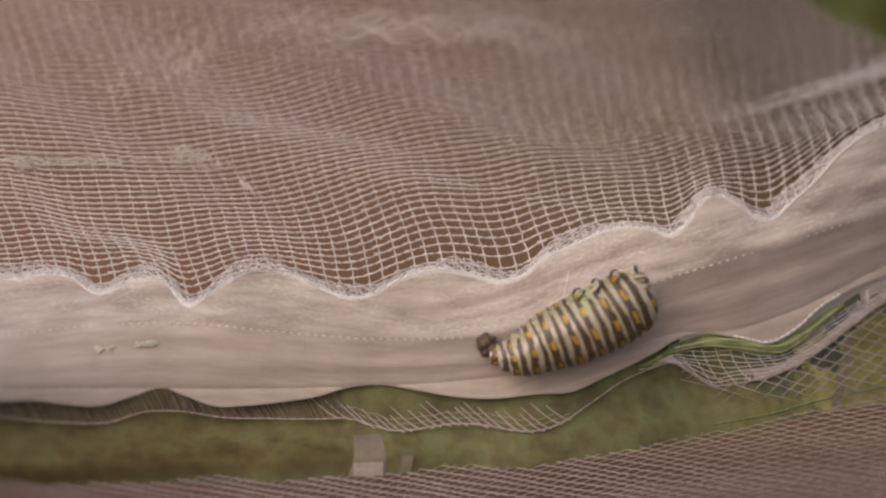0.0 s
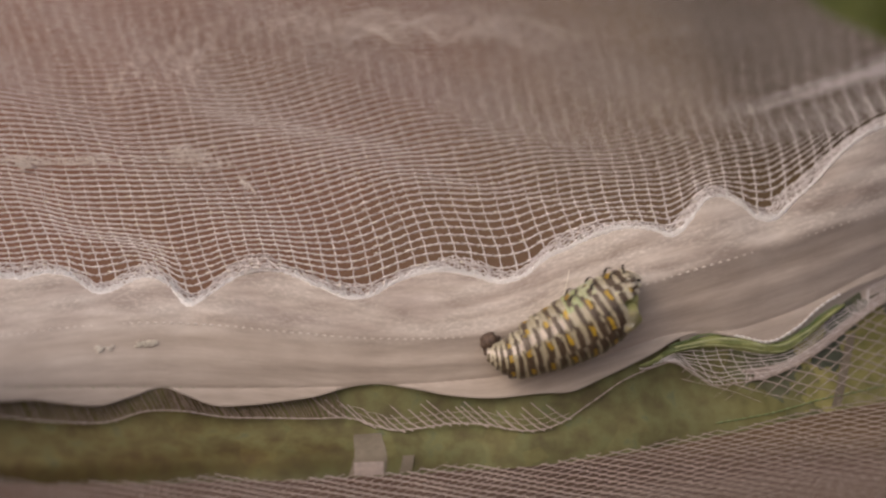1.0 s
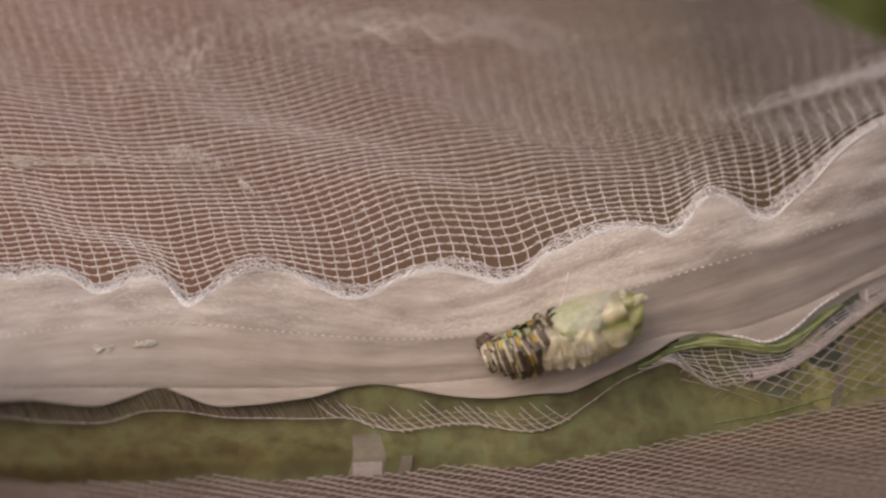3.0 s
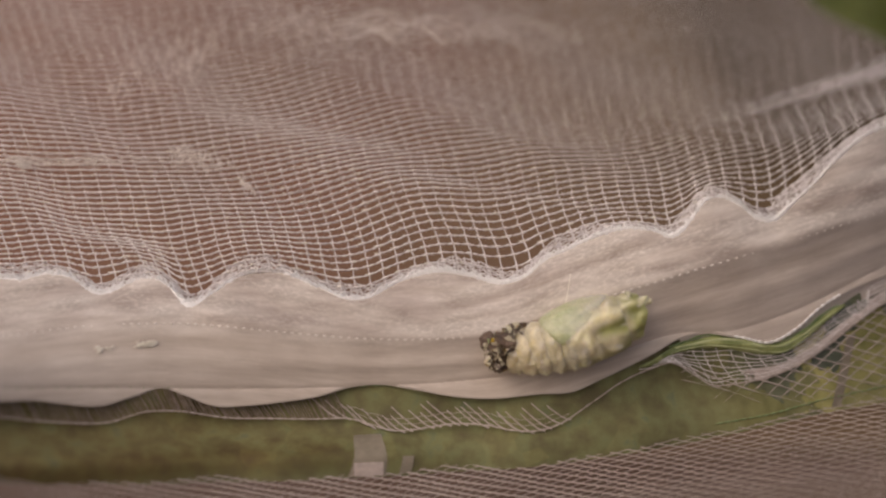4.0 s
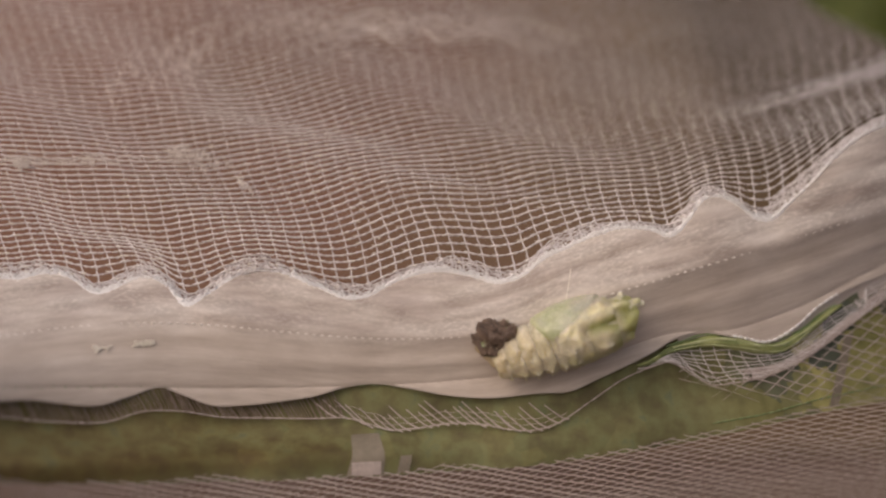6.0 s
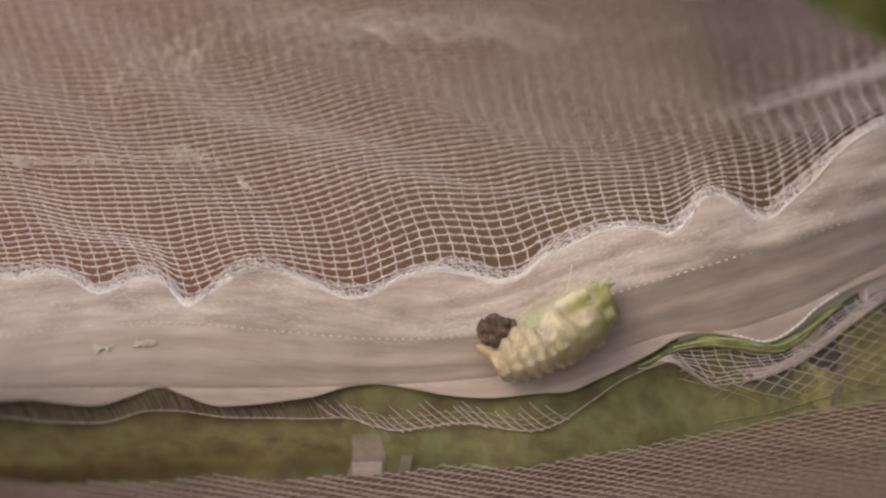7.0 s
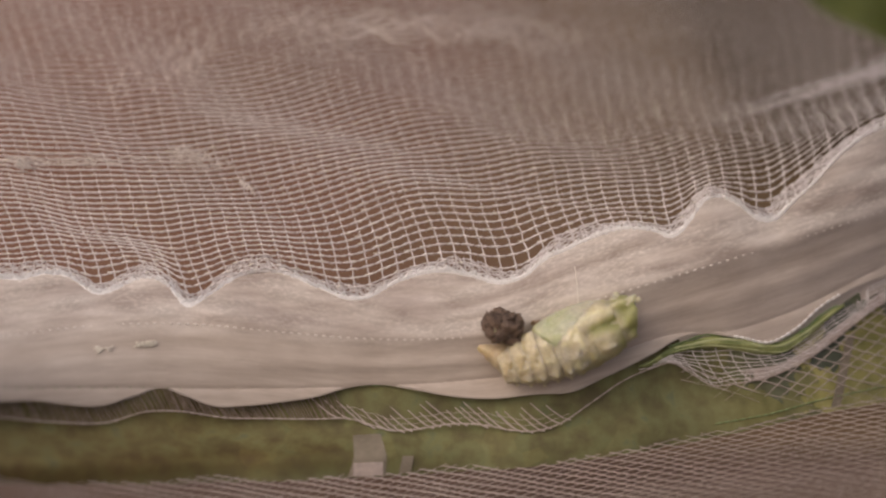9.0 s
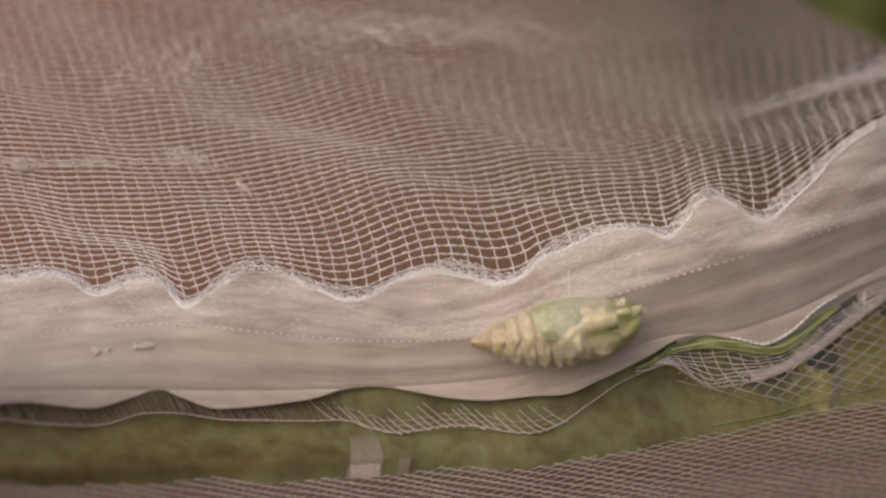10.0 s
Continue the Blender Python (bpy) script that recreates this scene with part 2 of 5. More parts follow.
M_PRINT = print_material()
M_SEAM = mottled("green_seam_thread", (0.18, 0.27, 0.12), (0.30, 0.40, 0.20), 500.0, 0.5, 0.4)
M_PIPE = mottled("green_satin", (0.16, 0.21, 0.08), (0.44, 0.49, 0.22), 260.0, 0.25, 0.5, 3000.0, 0.3, 0.0002)
M_HIGHLIGHT = mottled("satin_highlight_green", (0.36, 0.42, 0.20), (0.56, 0.62, 0.36), 300.0, 0.25, 0.6)
M_LABEL = mottled("pale_print", (0.225, 0.20, 0.155), (0.30, 0.265, 0.215), 300.0, 0.7, 0.3)
M_TABLE = mottled("brown_table_wood", (0.115, 0.075, 0.058), (0.16, 0.105, 0.08), 10.0, 0.6, 0.3, 300.0, 0.3, 0.001)
M_LEAF = mottled("green_leaf", (0.035, 0.055, 0.010), (0.09, 0.12, 0.022), 60.0, 0.4, 0.5, 900.0, 0.3, 0.0004, 0.1)
M_VEIN = mottled("pale_leaf_rim", (0.07, 0.10, 0.022), (0.11, 0.15, 0.04), 90.0, 0.5, 0.4)
M_SILK = mottled("tan_silk", (0.68, 0.62, 0.58), (0.83, 0.78, 0.74), 400.0, 0.6, 0.3)
M_GIRDLE = mottled("white_silk", (0.78, 0.75, 0.66), (0.86, 0.83, 0.76), 400.0, 0.35, 0.6)
M_TAN = mottled("tan_dry_skin", (0.30, 0.20, 0.13), (0.42, 0.29, 0.20), 700.0, 0.5, 0.4)
M_SKIN = skin_material()
M_INNER = mottled("brown_skin_lining", (0.07, 0.045, 0.034), (0.21, 0.145, 0.11), 700.0, 0.5, 0.5, 2500.0, 0.9, 0.0004)
M_BLACK = mottled("black_chitin", (0.03, 0.024, 0.02), (0.07, 0.055, 0.045), 900.0, 0.35, 0.5)
M_PUPA = pupa_material("cream_green_pupa", (0.57, 0.52, 0.355), (0.73, 0.695, 0.55), 0.42)
M_WING = pupa_material("pale_green_wing_case", (0.54, 0.62, 0.30), (0.68, 0.72, 0.44), 0.36)


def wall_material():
    """Brown board whose stain runs from reddish to olive along its length, with leaf shade in its colour."""
    m, t, b = nodes_of("stained_shaded_board", 0.8, 0.2)
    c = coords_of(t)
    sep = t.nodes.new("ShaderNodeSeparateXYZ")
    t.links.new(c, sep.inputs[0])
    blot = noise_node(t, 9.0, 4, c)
    # the leaf's shade put into the colour: darker towards the far top corner
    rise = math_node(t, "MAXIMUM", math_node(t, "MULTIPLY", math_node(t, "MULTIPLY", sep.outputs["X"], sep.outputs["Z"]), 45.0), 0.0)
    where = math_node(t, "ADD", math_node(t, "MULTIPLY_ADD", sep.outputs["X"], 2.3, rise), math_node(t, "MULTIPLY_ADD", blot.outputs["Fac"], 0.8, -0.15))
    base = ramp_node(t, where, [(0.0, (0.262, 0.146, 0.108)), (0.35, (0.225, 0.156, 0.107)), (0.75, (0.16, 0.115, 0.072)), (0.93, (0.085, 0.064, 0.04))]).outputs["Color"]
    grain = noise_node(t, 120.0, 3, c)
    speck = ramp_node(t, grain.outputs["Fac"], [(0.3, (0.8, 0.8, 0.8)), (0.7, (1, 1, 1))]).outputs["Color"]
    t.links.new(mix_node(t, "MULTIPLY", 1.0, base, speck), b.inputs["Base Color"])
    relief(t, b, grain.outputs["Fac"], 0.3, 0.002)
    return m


# ---- mesh helpers, in millimetres ----
def part(name, shape, material, parent=None, label=""):
    """Links (points in mm, faces) as ONE smooth mesh object."""
    verts, faces = shape
    me = bpy.data.meshes.new(name)
    me.from_pydata((np.asarray(verts, float) * MM).tolist(), [], faces)
    me.shade_smooth()
    me.set_sharp_from_angle(angle=radians(48))
    me.materials.append(material)
    ob = new(name, me)
    ob.parent = parent
    return tagged(ob, label)


def joined(shapes):
    verts, faces, n = [], [], 0
    for v, f in shapes:
        verts.append(np.asarray(v, float))
        faces += [tuple(i + n for i in q) for q in f]
        n += len(v)
    return np.concatenate(verts), faces


def spline(knots, heights):
    """A smooth curve through a hem's knots."""
    xs, zs = np.array(knots, float), np.array(heights, float)
    tan = np.gradient(zs, xs)

    def value(x):
        x = np.clip(np.asarray(x, float), xs[0], xs[-1])
        i = np.clip(np.searchsorted(xs, x) - 1, 0, len(xs) - 2)
        h = xs[i + 1] - xs[i]
        s = (x - xs[i]) / h
        return ((2 * s**3 - 3 * s**2 + 1) * zs[i] + (s**3 - 2 * s**2 + s) * h * tan[i]
                + (3 * s**2 - 2 * s**3) * zs[i + 1] + (s**3 - s**2) * h * tan[i + 1])
    return value


def tube(points, radius, sides=5):
    """A closed thread along points; radius is one number or one for each point."""
    p = np.asarray(points, float)
    n = len(p)
    r = np.broadcast_to(np.asarray(radius, float), (n,))
    d = np.gradient(p, axis=0)
    d /= np.linalg.norm(d, axis=1)[:, None] + 1e-9
    ref = np.array((0.0, 1.0, 0.0)) if abs(d[:, 1]).mean() < 0.8 else np.array((1.0, 0.0, 0.0))
    a = np.cross(d, ref)
    a /= np.linalg.norm(a, axis=1)[:, None] + 1e-9
    b = np.cross(d, a)
    ang = np.arange(sides) * 2 * math.pi / sides
    v = (p[:, None] + r[:, None, None] * (np.cos(ang)[None, :, None] * a[:, None] + np.sin(ang)[None, :, None] * b[:, None])).reshape(-1, 3)
    f = [(i * sides + j, i * sides + (j + 1) % sides, (i + 1) * sides + (j + 1) % sides, (i + 1) * sides + j)
         for i in range(n - 1) for j in range(sides)]
    f += [tuple(range(sides))[::-1], tuple(range((n - 1) * sides, n * sides))]
    return v, f


def sheet(grid, thick):
    """A cloth from a grid of points (rows, columns, 3), with a back face and closed rims."""
    g = np.asarray(grid, float)
    nr, nc, _ = g.shape
    du, dv = np.gradient(g, axis=1), np.gradient(g, axis=0)
    nrm = np.cross(du, dv)
    nrm /= np.linalg.norm(nrm, axis=2)[:, :, None] + 1e-9
    front, back = g + nrm * thick / 2, g - nrm * thick / 2
    v = np.concatenate([front.reshape(-1, 3), back.reshape(-1, 3)])
    o = nr * nc
    f = []
    for i in range(nr - 1):
        for j in range(nc - 1):
            a, b, c, d = i * nc + j, i * nc + j + 1, (i + 1) * nc + j + 1, (i + 1) * nc + j
            f += [(a, b, c, d), (o + d, o + c, o + b, o + a)]
    for j in range(nc - 1):
        a, b, c, d = j, j + 1, (nr - 1) * nc + j, (nr - 1) * nc + j + 1
        f += [(b, a, o + a, o + b), (c, d, o + d, o + c)]
    for i in range(nr - 1):
        a, b, c, d = i * nc, (i + 1) * nc, i * nc + nc - 1, (i + 1) * nc + nc - 1
        f += [(a, b, o + b, o + a), (d, c, o + c, o + d)]
    return v, f


def wavy(x, z, seed, size):
    """Soft noise of about -1 to 1 over a plan, in mm."""
    out = np.empty(np.broadcast(x, z).shape)
    for i, (p, q) in enumerate(np.broadcast(x, z)):
        out.flat[i] = noise.noise((p / size, q / size, seed * 7.3))
    return out


def curl(v):
    """The cage's wall bends away at its far end and comes forward at its near end; the hem swells above the lower net."""
    v = np.array(v, float)
    v[:, 0] = np.where(v[:, 0] > 96, 96 + 0.2 * (v[:, 0] - 96), v[:, 0])
    x, z = v[:, 0], v[:, 2]
    away = 0.0058 * np.maximum(x - 28, 0) ** 2
    low = np.clip((-z - 1) / 24, 0, 1)
    away = away - 0.0042 * np.maximum(-x - 4, 0) ** 2 * low * low * (3 - 2 * low)
    over = z - hem_line(x)
    swell = -3.5 + 2.5 / (1 + np.exp(-(x - 25) / 9)) - 4.0 / (1 + np.exp((x + 4) / 7))
    away = away + swell * np.exp(-((over - 2.0) / np.where(over > 2, 4.2, 12.0)) ** 2)
    v[:, 0] *= 1 + away / 206
    v[:, 2] *= 1 + away / 206
    v[:, 1] += away
    return v


def curled(shape):
    return curl(shape[0]), shape[1]


# ---- the hems' lines ----
tape_top = spline([-82.9, -76.1, -72.2, -67.8, -64.4, -58.6, -55.2, -51.3, -47.9, -43.1, -39.2, -35.3, -31.0, -26.6, -21.7, -15.9, -13.0, -8.2, -4.3, -0.4, 3.5, 10.3, 14.2, 17.1, 21.0, 26.8, 30.7, 35.5, 38.4, 41.3, 44.7, 47.7, 50.1, 53.0, 55.9, 58.8, 62.7, 67.6, 72.4, 76.1, 84.1], [-5.5, -4.8, -4.9, -4.0, -4.5, -7.3, -6.2, -4.7, -5.7, -9.1, -7.2, -4.6, -3.5, -4.3, -6.2, -8.2, -7.9, -5.5, -4.0, -3.5, -4.1, -5.4, -4.0, -1.6, 0.3, 2.8, 3.7, 3.2, 2.5, 4.5, 8.6, 9.0, 7.7, 5.6, 5.4, 7.9, 11.3, 16.4, 20.0, 21.3, 22.2])
tape_bottom = spline([-81.7, -75.0, -69.3, -64.5, -57.8, -53.0, -47.3, -44.4, -38.6, -33.9, -27.2, -21.4, -16.6, -11.9, -6.1, 0.6, 7.3, 15.9, 21.6, 26.4, 31.2, 35.0, 39.8, 43.6, 50.3, 55.1, 59.9, 63.7, 66.6, 75.0, 82.8], [-25.4, -25.5, -25.3, -25.9, -26.2, -24.8, -23.3, -24.3, -26.3, -26.2, -25.5, -24.6, -23.2, -22.6, -23.3, -24.5, -25.0, -24.2, -23.8, -21.7, -19.5, -17.6, -14.9, -14.1, -15.0, -15.8, -13.3, -9.9, -8.0, -4.2, -1.3])
tape_base = spline([-82.9, -61.5, -42.1, -17.9, 0.0, 11.3, 21.0, 35.5, 50.1, 59.8, 67.6, 76.1, 84.1], [-5.2, -5.7, -6.7, -6.5, -4.9, -3.6, -0.4, 3.5, 7.4, 10.3, 15.1, 20.0, 21.9])
seam_line = spline([-81.3, -74.6, -65.1, -55.6, -46.1, -36.6, -25.1, -13.7, 0.0, 8.2, 20.6, 36.7, 49.1, 58.6, 68.2, 74.6, 82.4], [-15.1, -14.7, -13.4, -12.6, -12.4, -12.9, -14.0, -14.9, -14.9, -14.2, -9.9, -5.0, -1.3, 1.6, 4.7, 6.9, 9.6])
lower_seam = spline([-81.3, -74.6, -55.6, -36.6, -17.5, 0.0, 11.0, 26.3, 39.6, 49.1, 58.6, 74.6, 82.4], [-23.7, -23.5, -23.4, -23.5, -23.2, -22.4, -21.3, -18.2, -14.2, -13.7, -10.7, -2.8, 1.0])
flap_edge = spline([-82.5, -75.7, -66.1, -56.4, -50.6, -44.8, -37.1, -29.4, -21.6, -15.8, -12.0, -9.1, -5.2, 1.5, 7.3, 11.7, 16.0, 19.4, 24.7, 30.5, 35.4, 38.3, 42.1, 45.0, 49.8, 58.5, 64.3, 69.2, 75.7, 83.6], [-27.9, -28.2, -29.1, -29.1, -27.4, -27.3, -28.4, -28.5, -28.6, -28.6, -29.7, -30.5, -30.3, -29.4, -29.7, -30.5, -30.5, -29.4, -26.0, -22.1, -20.0, -19.2, -21.2, -22.9, -22.7, -20.2, -16.8, -12.9, -8.1, -2.8])
pipe_line = spline([32.4, 35.3, 38.2, 42.0, 45.9, 49.7, 54.5, 57.9, 60.3, 63.2, 65.6, 69.0, 72.8], [-20.1, -19.2, -17.4, -16.3, -15.7, -16.0, -16.8, -16.5, -15.1, -12.9, -11.0, -8.9, -6.6])
hem_line = spline([-85.2, -76.5, -47.2, -17.9, 0.0, 21.1, 40.6, 60.1, 76.5, 85.4], [-38.7, -38.7, -38.7, -37.7, -36.8, -35.0, -32.1, -27.7, -24.5, -22.3])


# ---- upper net: a slack panel that leans back from the tape ----
def net_pitch(x):
    """Height between rows by the hem: the panel faces the eye most over the middle."""
    return 0.97 + 0.52 * np.exp(-((x - 6) / 22) ** 2) - 0.14 / (1 + np.exp(-(x - 48) / 5))


def net_depth(x, d):
    """How far the panel has gone back at a height d over the hem."""
    steep = 0.13 + 0.8 / (1 + np.exp(-(x - 30) / 12))
    dd = np.maximum(d, 0)
    return 2.2 + steep * dd + 0.014 * np.maximum(dd - 22, 0) ** 2 / (1 + np.exp((x - 20) / 10)) + (0.009 + 0.036 / (1 + np.exp(-(x - 26) / 12))) * dd**2


# creases that draw the rows together: ends x z, x z, width along x, strength
CREASES = ((5, 11.5, 30, 6.5, 12, 0.55), (55, 24.5, 80, 32.5, 9, 0.6), (62, 21.5, 80, 27.0, 8, 0.5),
           (-26, 22, -5, 17.5, 10, 0.45), (-58, 2.5, -48, 0.8, 6, 0.6))


def net_point(col, row):
    """The place of a crossing of the upper net, by column and row."""
    x0 = col * 2.42
    top = 0.86 - 0.17 / (1 + np.exp(-(x0 - 8) / 9))
    r = np.maximum(row, -3)
    d = top * r + (net_pitch(x0) - top) * 11 * np.tanh(r / 11)
    up = tape_base(x0) + d
    near = np.exp(-np.maximum(d, 0) / 5.0)
    z = up + (tape_top(x0) - tape_base(x0)) * near * 0.95
    z = z + 0.35 * np.sin(x0 * 0.21 + row * 0.25) * np.clip(d / 6, 0, 1)
    for xa, za, xb, zb, wide, pull in CREASES:
        line = za + (zb - za) * (x0 - xa) / (xb - xa)
        half = (xb - xa) / 2
        off = np.maximum(np.abs(x0 - (xa + xb) / 2) - half, 0)
        z = z - pull * np.tanh((z - line) / 1.6) * np.exp(-(off / wide) ** 2) * np.clip(d / 3, 0, 1)
    x = x0 * (1 - 0.0022 * d) - (0.29 - 0.0028 * x0) * np.maximum(d, -4) + 0.3 * np.sin(d * 0.35 + x0 * 0.1)
    y = net_depth(x0, d) + 1.2 * np.sin(x0 * 0.11 + d * 0.2) * np.clip(d / 8, 0, 1)
    far = 1 + y / 206
    return x * far, y, z * far, d


def upper_net():
    cols, rows = np.arange(-42, 56), np.arange(-1, 82)
    rng = np.random.RandomState(3)
    weft, warp = [], []
    for j in rows:
        c = np.arange(cols[0], cols[-1] + 0.01, 0.125)
        x, y, z, d = net_point(c, j + 0.0 * c)
        lift = 0.14 * np.cos(np.pi * c + np.pi * j)
        sag = 0.09 * np.abs(np.sin(np.pi * c)) + rng.normal(0, 0.03, len(c))
        p = np.stack([x, y + lift, z - sag], 1)
        r = 0.15 + 0.04 * np.cos(2 * np.pi * c) * np.exp(-np.maximum(d, 0) / 9) + rng.uniform(-0.03, 0.03, len(c))
        # the strand is twisted, so it thickens and thins
        r = r + 0.055 * np.cos(4 * np.pi * c + j) * np.exp(-np.maximum(d, 0) / 20)
        r = r * (1 - 0.05 / (1 + np.exp((c * 2.42 + 22) / 8)))
        weft.append(tube(p, r * (1 + (0.15 - 0.12 / (1 + np.exp(-(c * 2.42 - 8) / 9)) - 0.5 / (1 + np.exp(-(c * 2.42 - 46) / 8))) * np.clip(d / 14, 0, 1)), 4))
    for i in cols:
        r_ = np.arange(rows[0], rows[-1] + 0.01, 1 / 3)
        x, y, z, d = net_point(i + 0.0 * r_, r_)
        lift = -0.12 * np.cos(np.pi * r_ + np.pi * i)
        p = np.stack([x + rng.normal(0, 0.06, len(r_)) + rng.normal(0, 0.12), y + lift, z], 1)
        warp.append(tube(p, (1 - 0.05 / (1 + np.exp((i * 2.42 + 22) / 8)) - 0.14 / (1 + np.exp(-(i * 2.42 - 48) / 6))) * (0.145 + 0.03 * np.cos(2 * np.pi * r_) + rng.uniform(-0.03, 0.03, len(r_))) * (1 - (0.47 + 0.17 / (1 + np.exp(-(i * 2.42 - 5) / 9))) * np.clip(d / 16, 0, 1)), 4))
    # the turned-up selvedge: a second, tighter layer of net along the hem
    def lip(x):
        return 1.0 + 1.3 * np.clip(0.5 + 0.8 * np.sin(x * 0.33 + 0.4) + 0.4 * np.sin(x * 0.13), 0, 1.2)
    for k in range(6):
        x = np.linspace(-84, 84, 520)
        z = tape_top(x) + 0.2 + lip(x) * (k + 0.3) / 6 + 0.13 * np.sin(x * 2.6 + k * 2) + 0.1 * np.sin(x * 4.7 + k)
        weft.append(tube(np.stack([x, 1.9 + 0.25 * k + 0.25 * np.sin(x * 2.7 + k), z], 1), 0.115, 4))
    for x0 in np.arange(-84, 84, 2.0):
        w = np.linspace(0, 1, 6)
        x = x0 - 0.5 * w + rng.uniform(-0.3, 0.3)
        warp.append(tube(np.stack([x, 1.8 + 1.4 * w, tape_top(x) + lip(x) * w * 1.05], 1), 0.13, 4))
    # the fold that runs out to the far corner: doubled strands along its crest
    for k in range(16):
        x = np.linspace(rng.uniform(44, 62), 92, 90)
        z = 24.3 + 0.32 * (x - 55) + rng.normal(0, 0.8) + 0.3 * np.sin(x * 0.3 + k)
        deep = net_depth(x, 10.0) + 9
        far = 1 + deep / 206
        weft.append(tube(np.stack([x * far, deep, z * far], 1), 0.02 + 0.10 * np.clip((x - x[0]) / 14, 0, 1), 4))
    net = tagged(new("net_panel"), "white polyester insect net sagging above the zip tape", "net", kind="structure")
    tagged(part("weft_threads", curled(joined(weft)), M_THREAD, net), kind="stuff")
    tagged(part("warp_threads", curled(joined(warp)), M_THREAD, net), kind="stuff")
    return net


upper_net()


# ---- zip tape ----
def set_back(x):
    """How much farther back the lower hem lies towards the far end."""
    return 1.3 / (1 + np.exp(-(x - 26) / 6))


def tape_point(x, s):
    """s runs from 0 at the gathered upper hem to 1 at the lower hem."""
    top, low = tape_top(x), tape_bottom(x)
    z = top + (low - top) * s
    gather = (top - tape_base(x)) * np.exp(-s * 4.5)
    seam, hem = seam_line(x), lower_seam(x)
    over = np.maximum(z - seam, 0) / (tape_base(x) - seam)
    under = np.clip((seam - z) / (seam - hem), 0, 1.6)
    y = -2.2 + 3.4 * over**1.4 - 0.25 * gather
    y = y + (1.9 + set_back(x)) * np.clip(under, 0, 1) ** 0.8 - 0.8 * np.maximum(under - 1, 0) ** 0.8
    y = y - 0.30 * np.exp(-((under - 0.55) / 0.14) ** 2)          # the coil under the cloth
    y = y + 0.40 * np.sin(x * 0.23 + 3 * over) * np.exp(-((over - 0.6) / 0.35) ** 2) + 0.2 * np.sin(x * 0.11 + 1)
    y = y + 0.12 * np.exp(-((z - seam) / 0.4) ** 2) + 0.22 * np.exp(-((z - hem) / 0.35) ** 2)
    return x, y, z


def zip_tape():
    xs, ss = np.linspace(-84, 84, 480), np.linspace(0, 1, 60)
    gx, gs = np.meshgrid(xs, ss)
    x, y, z = tape_point(gx, gs)
    y = y + 0.35 * wavy(x, z * 3.0, 2, 8.0) * np.exp(-((gs - 0.2) / 0.13) ** 2)
    y = y + 0.38 * wavy(x * 0.55, (z - tape_base(x)) * 3.2, 6, 7.0) * np.exp(-((gs - 0.28) / 0.22) ** 2)
    tape = tagged(new("zip_tape"), "white woven zip tape with gathered wavy hem", "zip tape", kind="structure")
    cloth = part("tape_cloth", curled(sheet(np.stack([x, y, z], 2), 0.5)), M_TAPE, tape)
    flow = np.stack([gx, seam_line(gx) - z, 0 * gx], 2).reshape(-1, 3)
    cloth.data.attributes.new("flow", "FLOAT_VECTOR", "POINT").data.foreach_set("vector", np.concatenate([flow, flow]).ravel())
    # overlocked upper rim: a bumpy cord with loops
    u = np.linspace(-84, 84, 1500)
    cx, cy, cz = tape_point(u, 0 * u)
    valley = np.clip((tape_top(u - 4) + tape_top(u + 4) - 2 * tape_top(u)) / 5.0, 0, 1)
    bump = 0.10 * np.sin(u * 5.3 + 2 * np.sin(u * 1.3)) + 0.08 * np.sin(u * 11.7)
    part("hem_cord", curled(tube(np.stack([cx, cy - 0.06, cz - 0.22 - 0.3 * valley + 0.4 * bump], 1), 0.43 * np.interp(u, [-84, -25], [0.8, 1]) * (1 + 0.8 * valley) + bump * 0.3, 6)), M_EDGE, tape, "white overlocked hem cord")
    rng = np.random.RandomState(5)
    loops = []
    for a in np.arange(-82, 82, 0.2):
        w = np.linspace(0, 1, 7)
        px, py, pz = tape_point(a + 0.9 * w, 0 * w)
        rise, out = rng.uniform(-0.9, 0.9), rng.uniform(0.1, 0.65)
        loops.append(tube(np.stack([px + rng.uniform(-0.4, 0.4) * w, py - out + 0.5 * w, pz - 0.1 + rise * np.sin(w * math.pi) + 0.1], 1), 0.12, 4))
    tagged(part("fray_loops", curled(joined(loops)), M_EDGE, tape), kind="stuff")
    u = np.linspace(-84, 84, 900)
    cx, cy, cz = tape_point(u, 0 * u + 1)
    part("lower_cord", curled(tube(np.stack([cx, cy, cz], 1), 0.27 + 0.012 * np.sin(u * 7), 5)), M_TAPE, tape)
    # the turned-under edge that closes the gap above the piping
    ux, us_ = np.meshgrid(np.linspace(40, 84, 120), np.linspace(0, 1, 8))
    under_top, under_low = tape_bottom(ux) + 0.4, np.where(ux < 71, pipe_line(np.minimum(ux, 72)) + 0.2, 0.45 * tape_bottom(ux) + 0.55 * flap_edge(ux))
    uy = tape_point(ux, 1 + 0 * ux)[1] + 0.35 + 0.5 * us_
    part("turned_edge", curled(sheet(np.stack([ux, uy, under_top + (under_low - under_top) * us_], 2), 0.2)), M_TAPE, tape)
    u = np.linspace(49, 67, 260)
    cx, cy, cz = tape_point(u, 0 * u + 1)
    part("selvedge_cord", curled(tube(np.stack([cx, cy - 0.3, cz + 0.1], 1), 0.20 + 0.09 * np.sin(u * 6.5), 6)), M_EDGE, tape, "white beaded selvedge cord")
    return tape


TAPE = zip_tape()


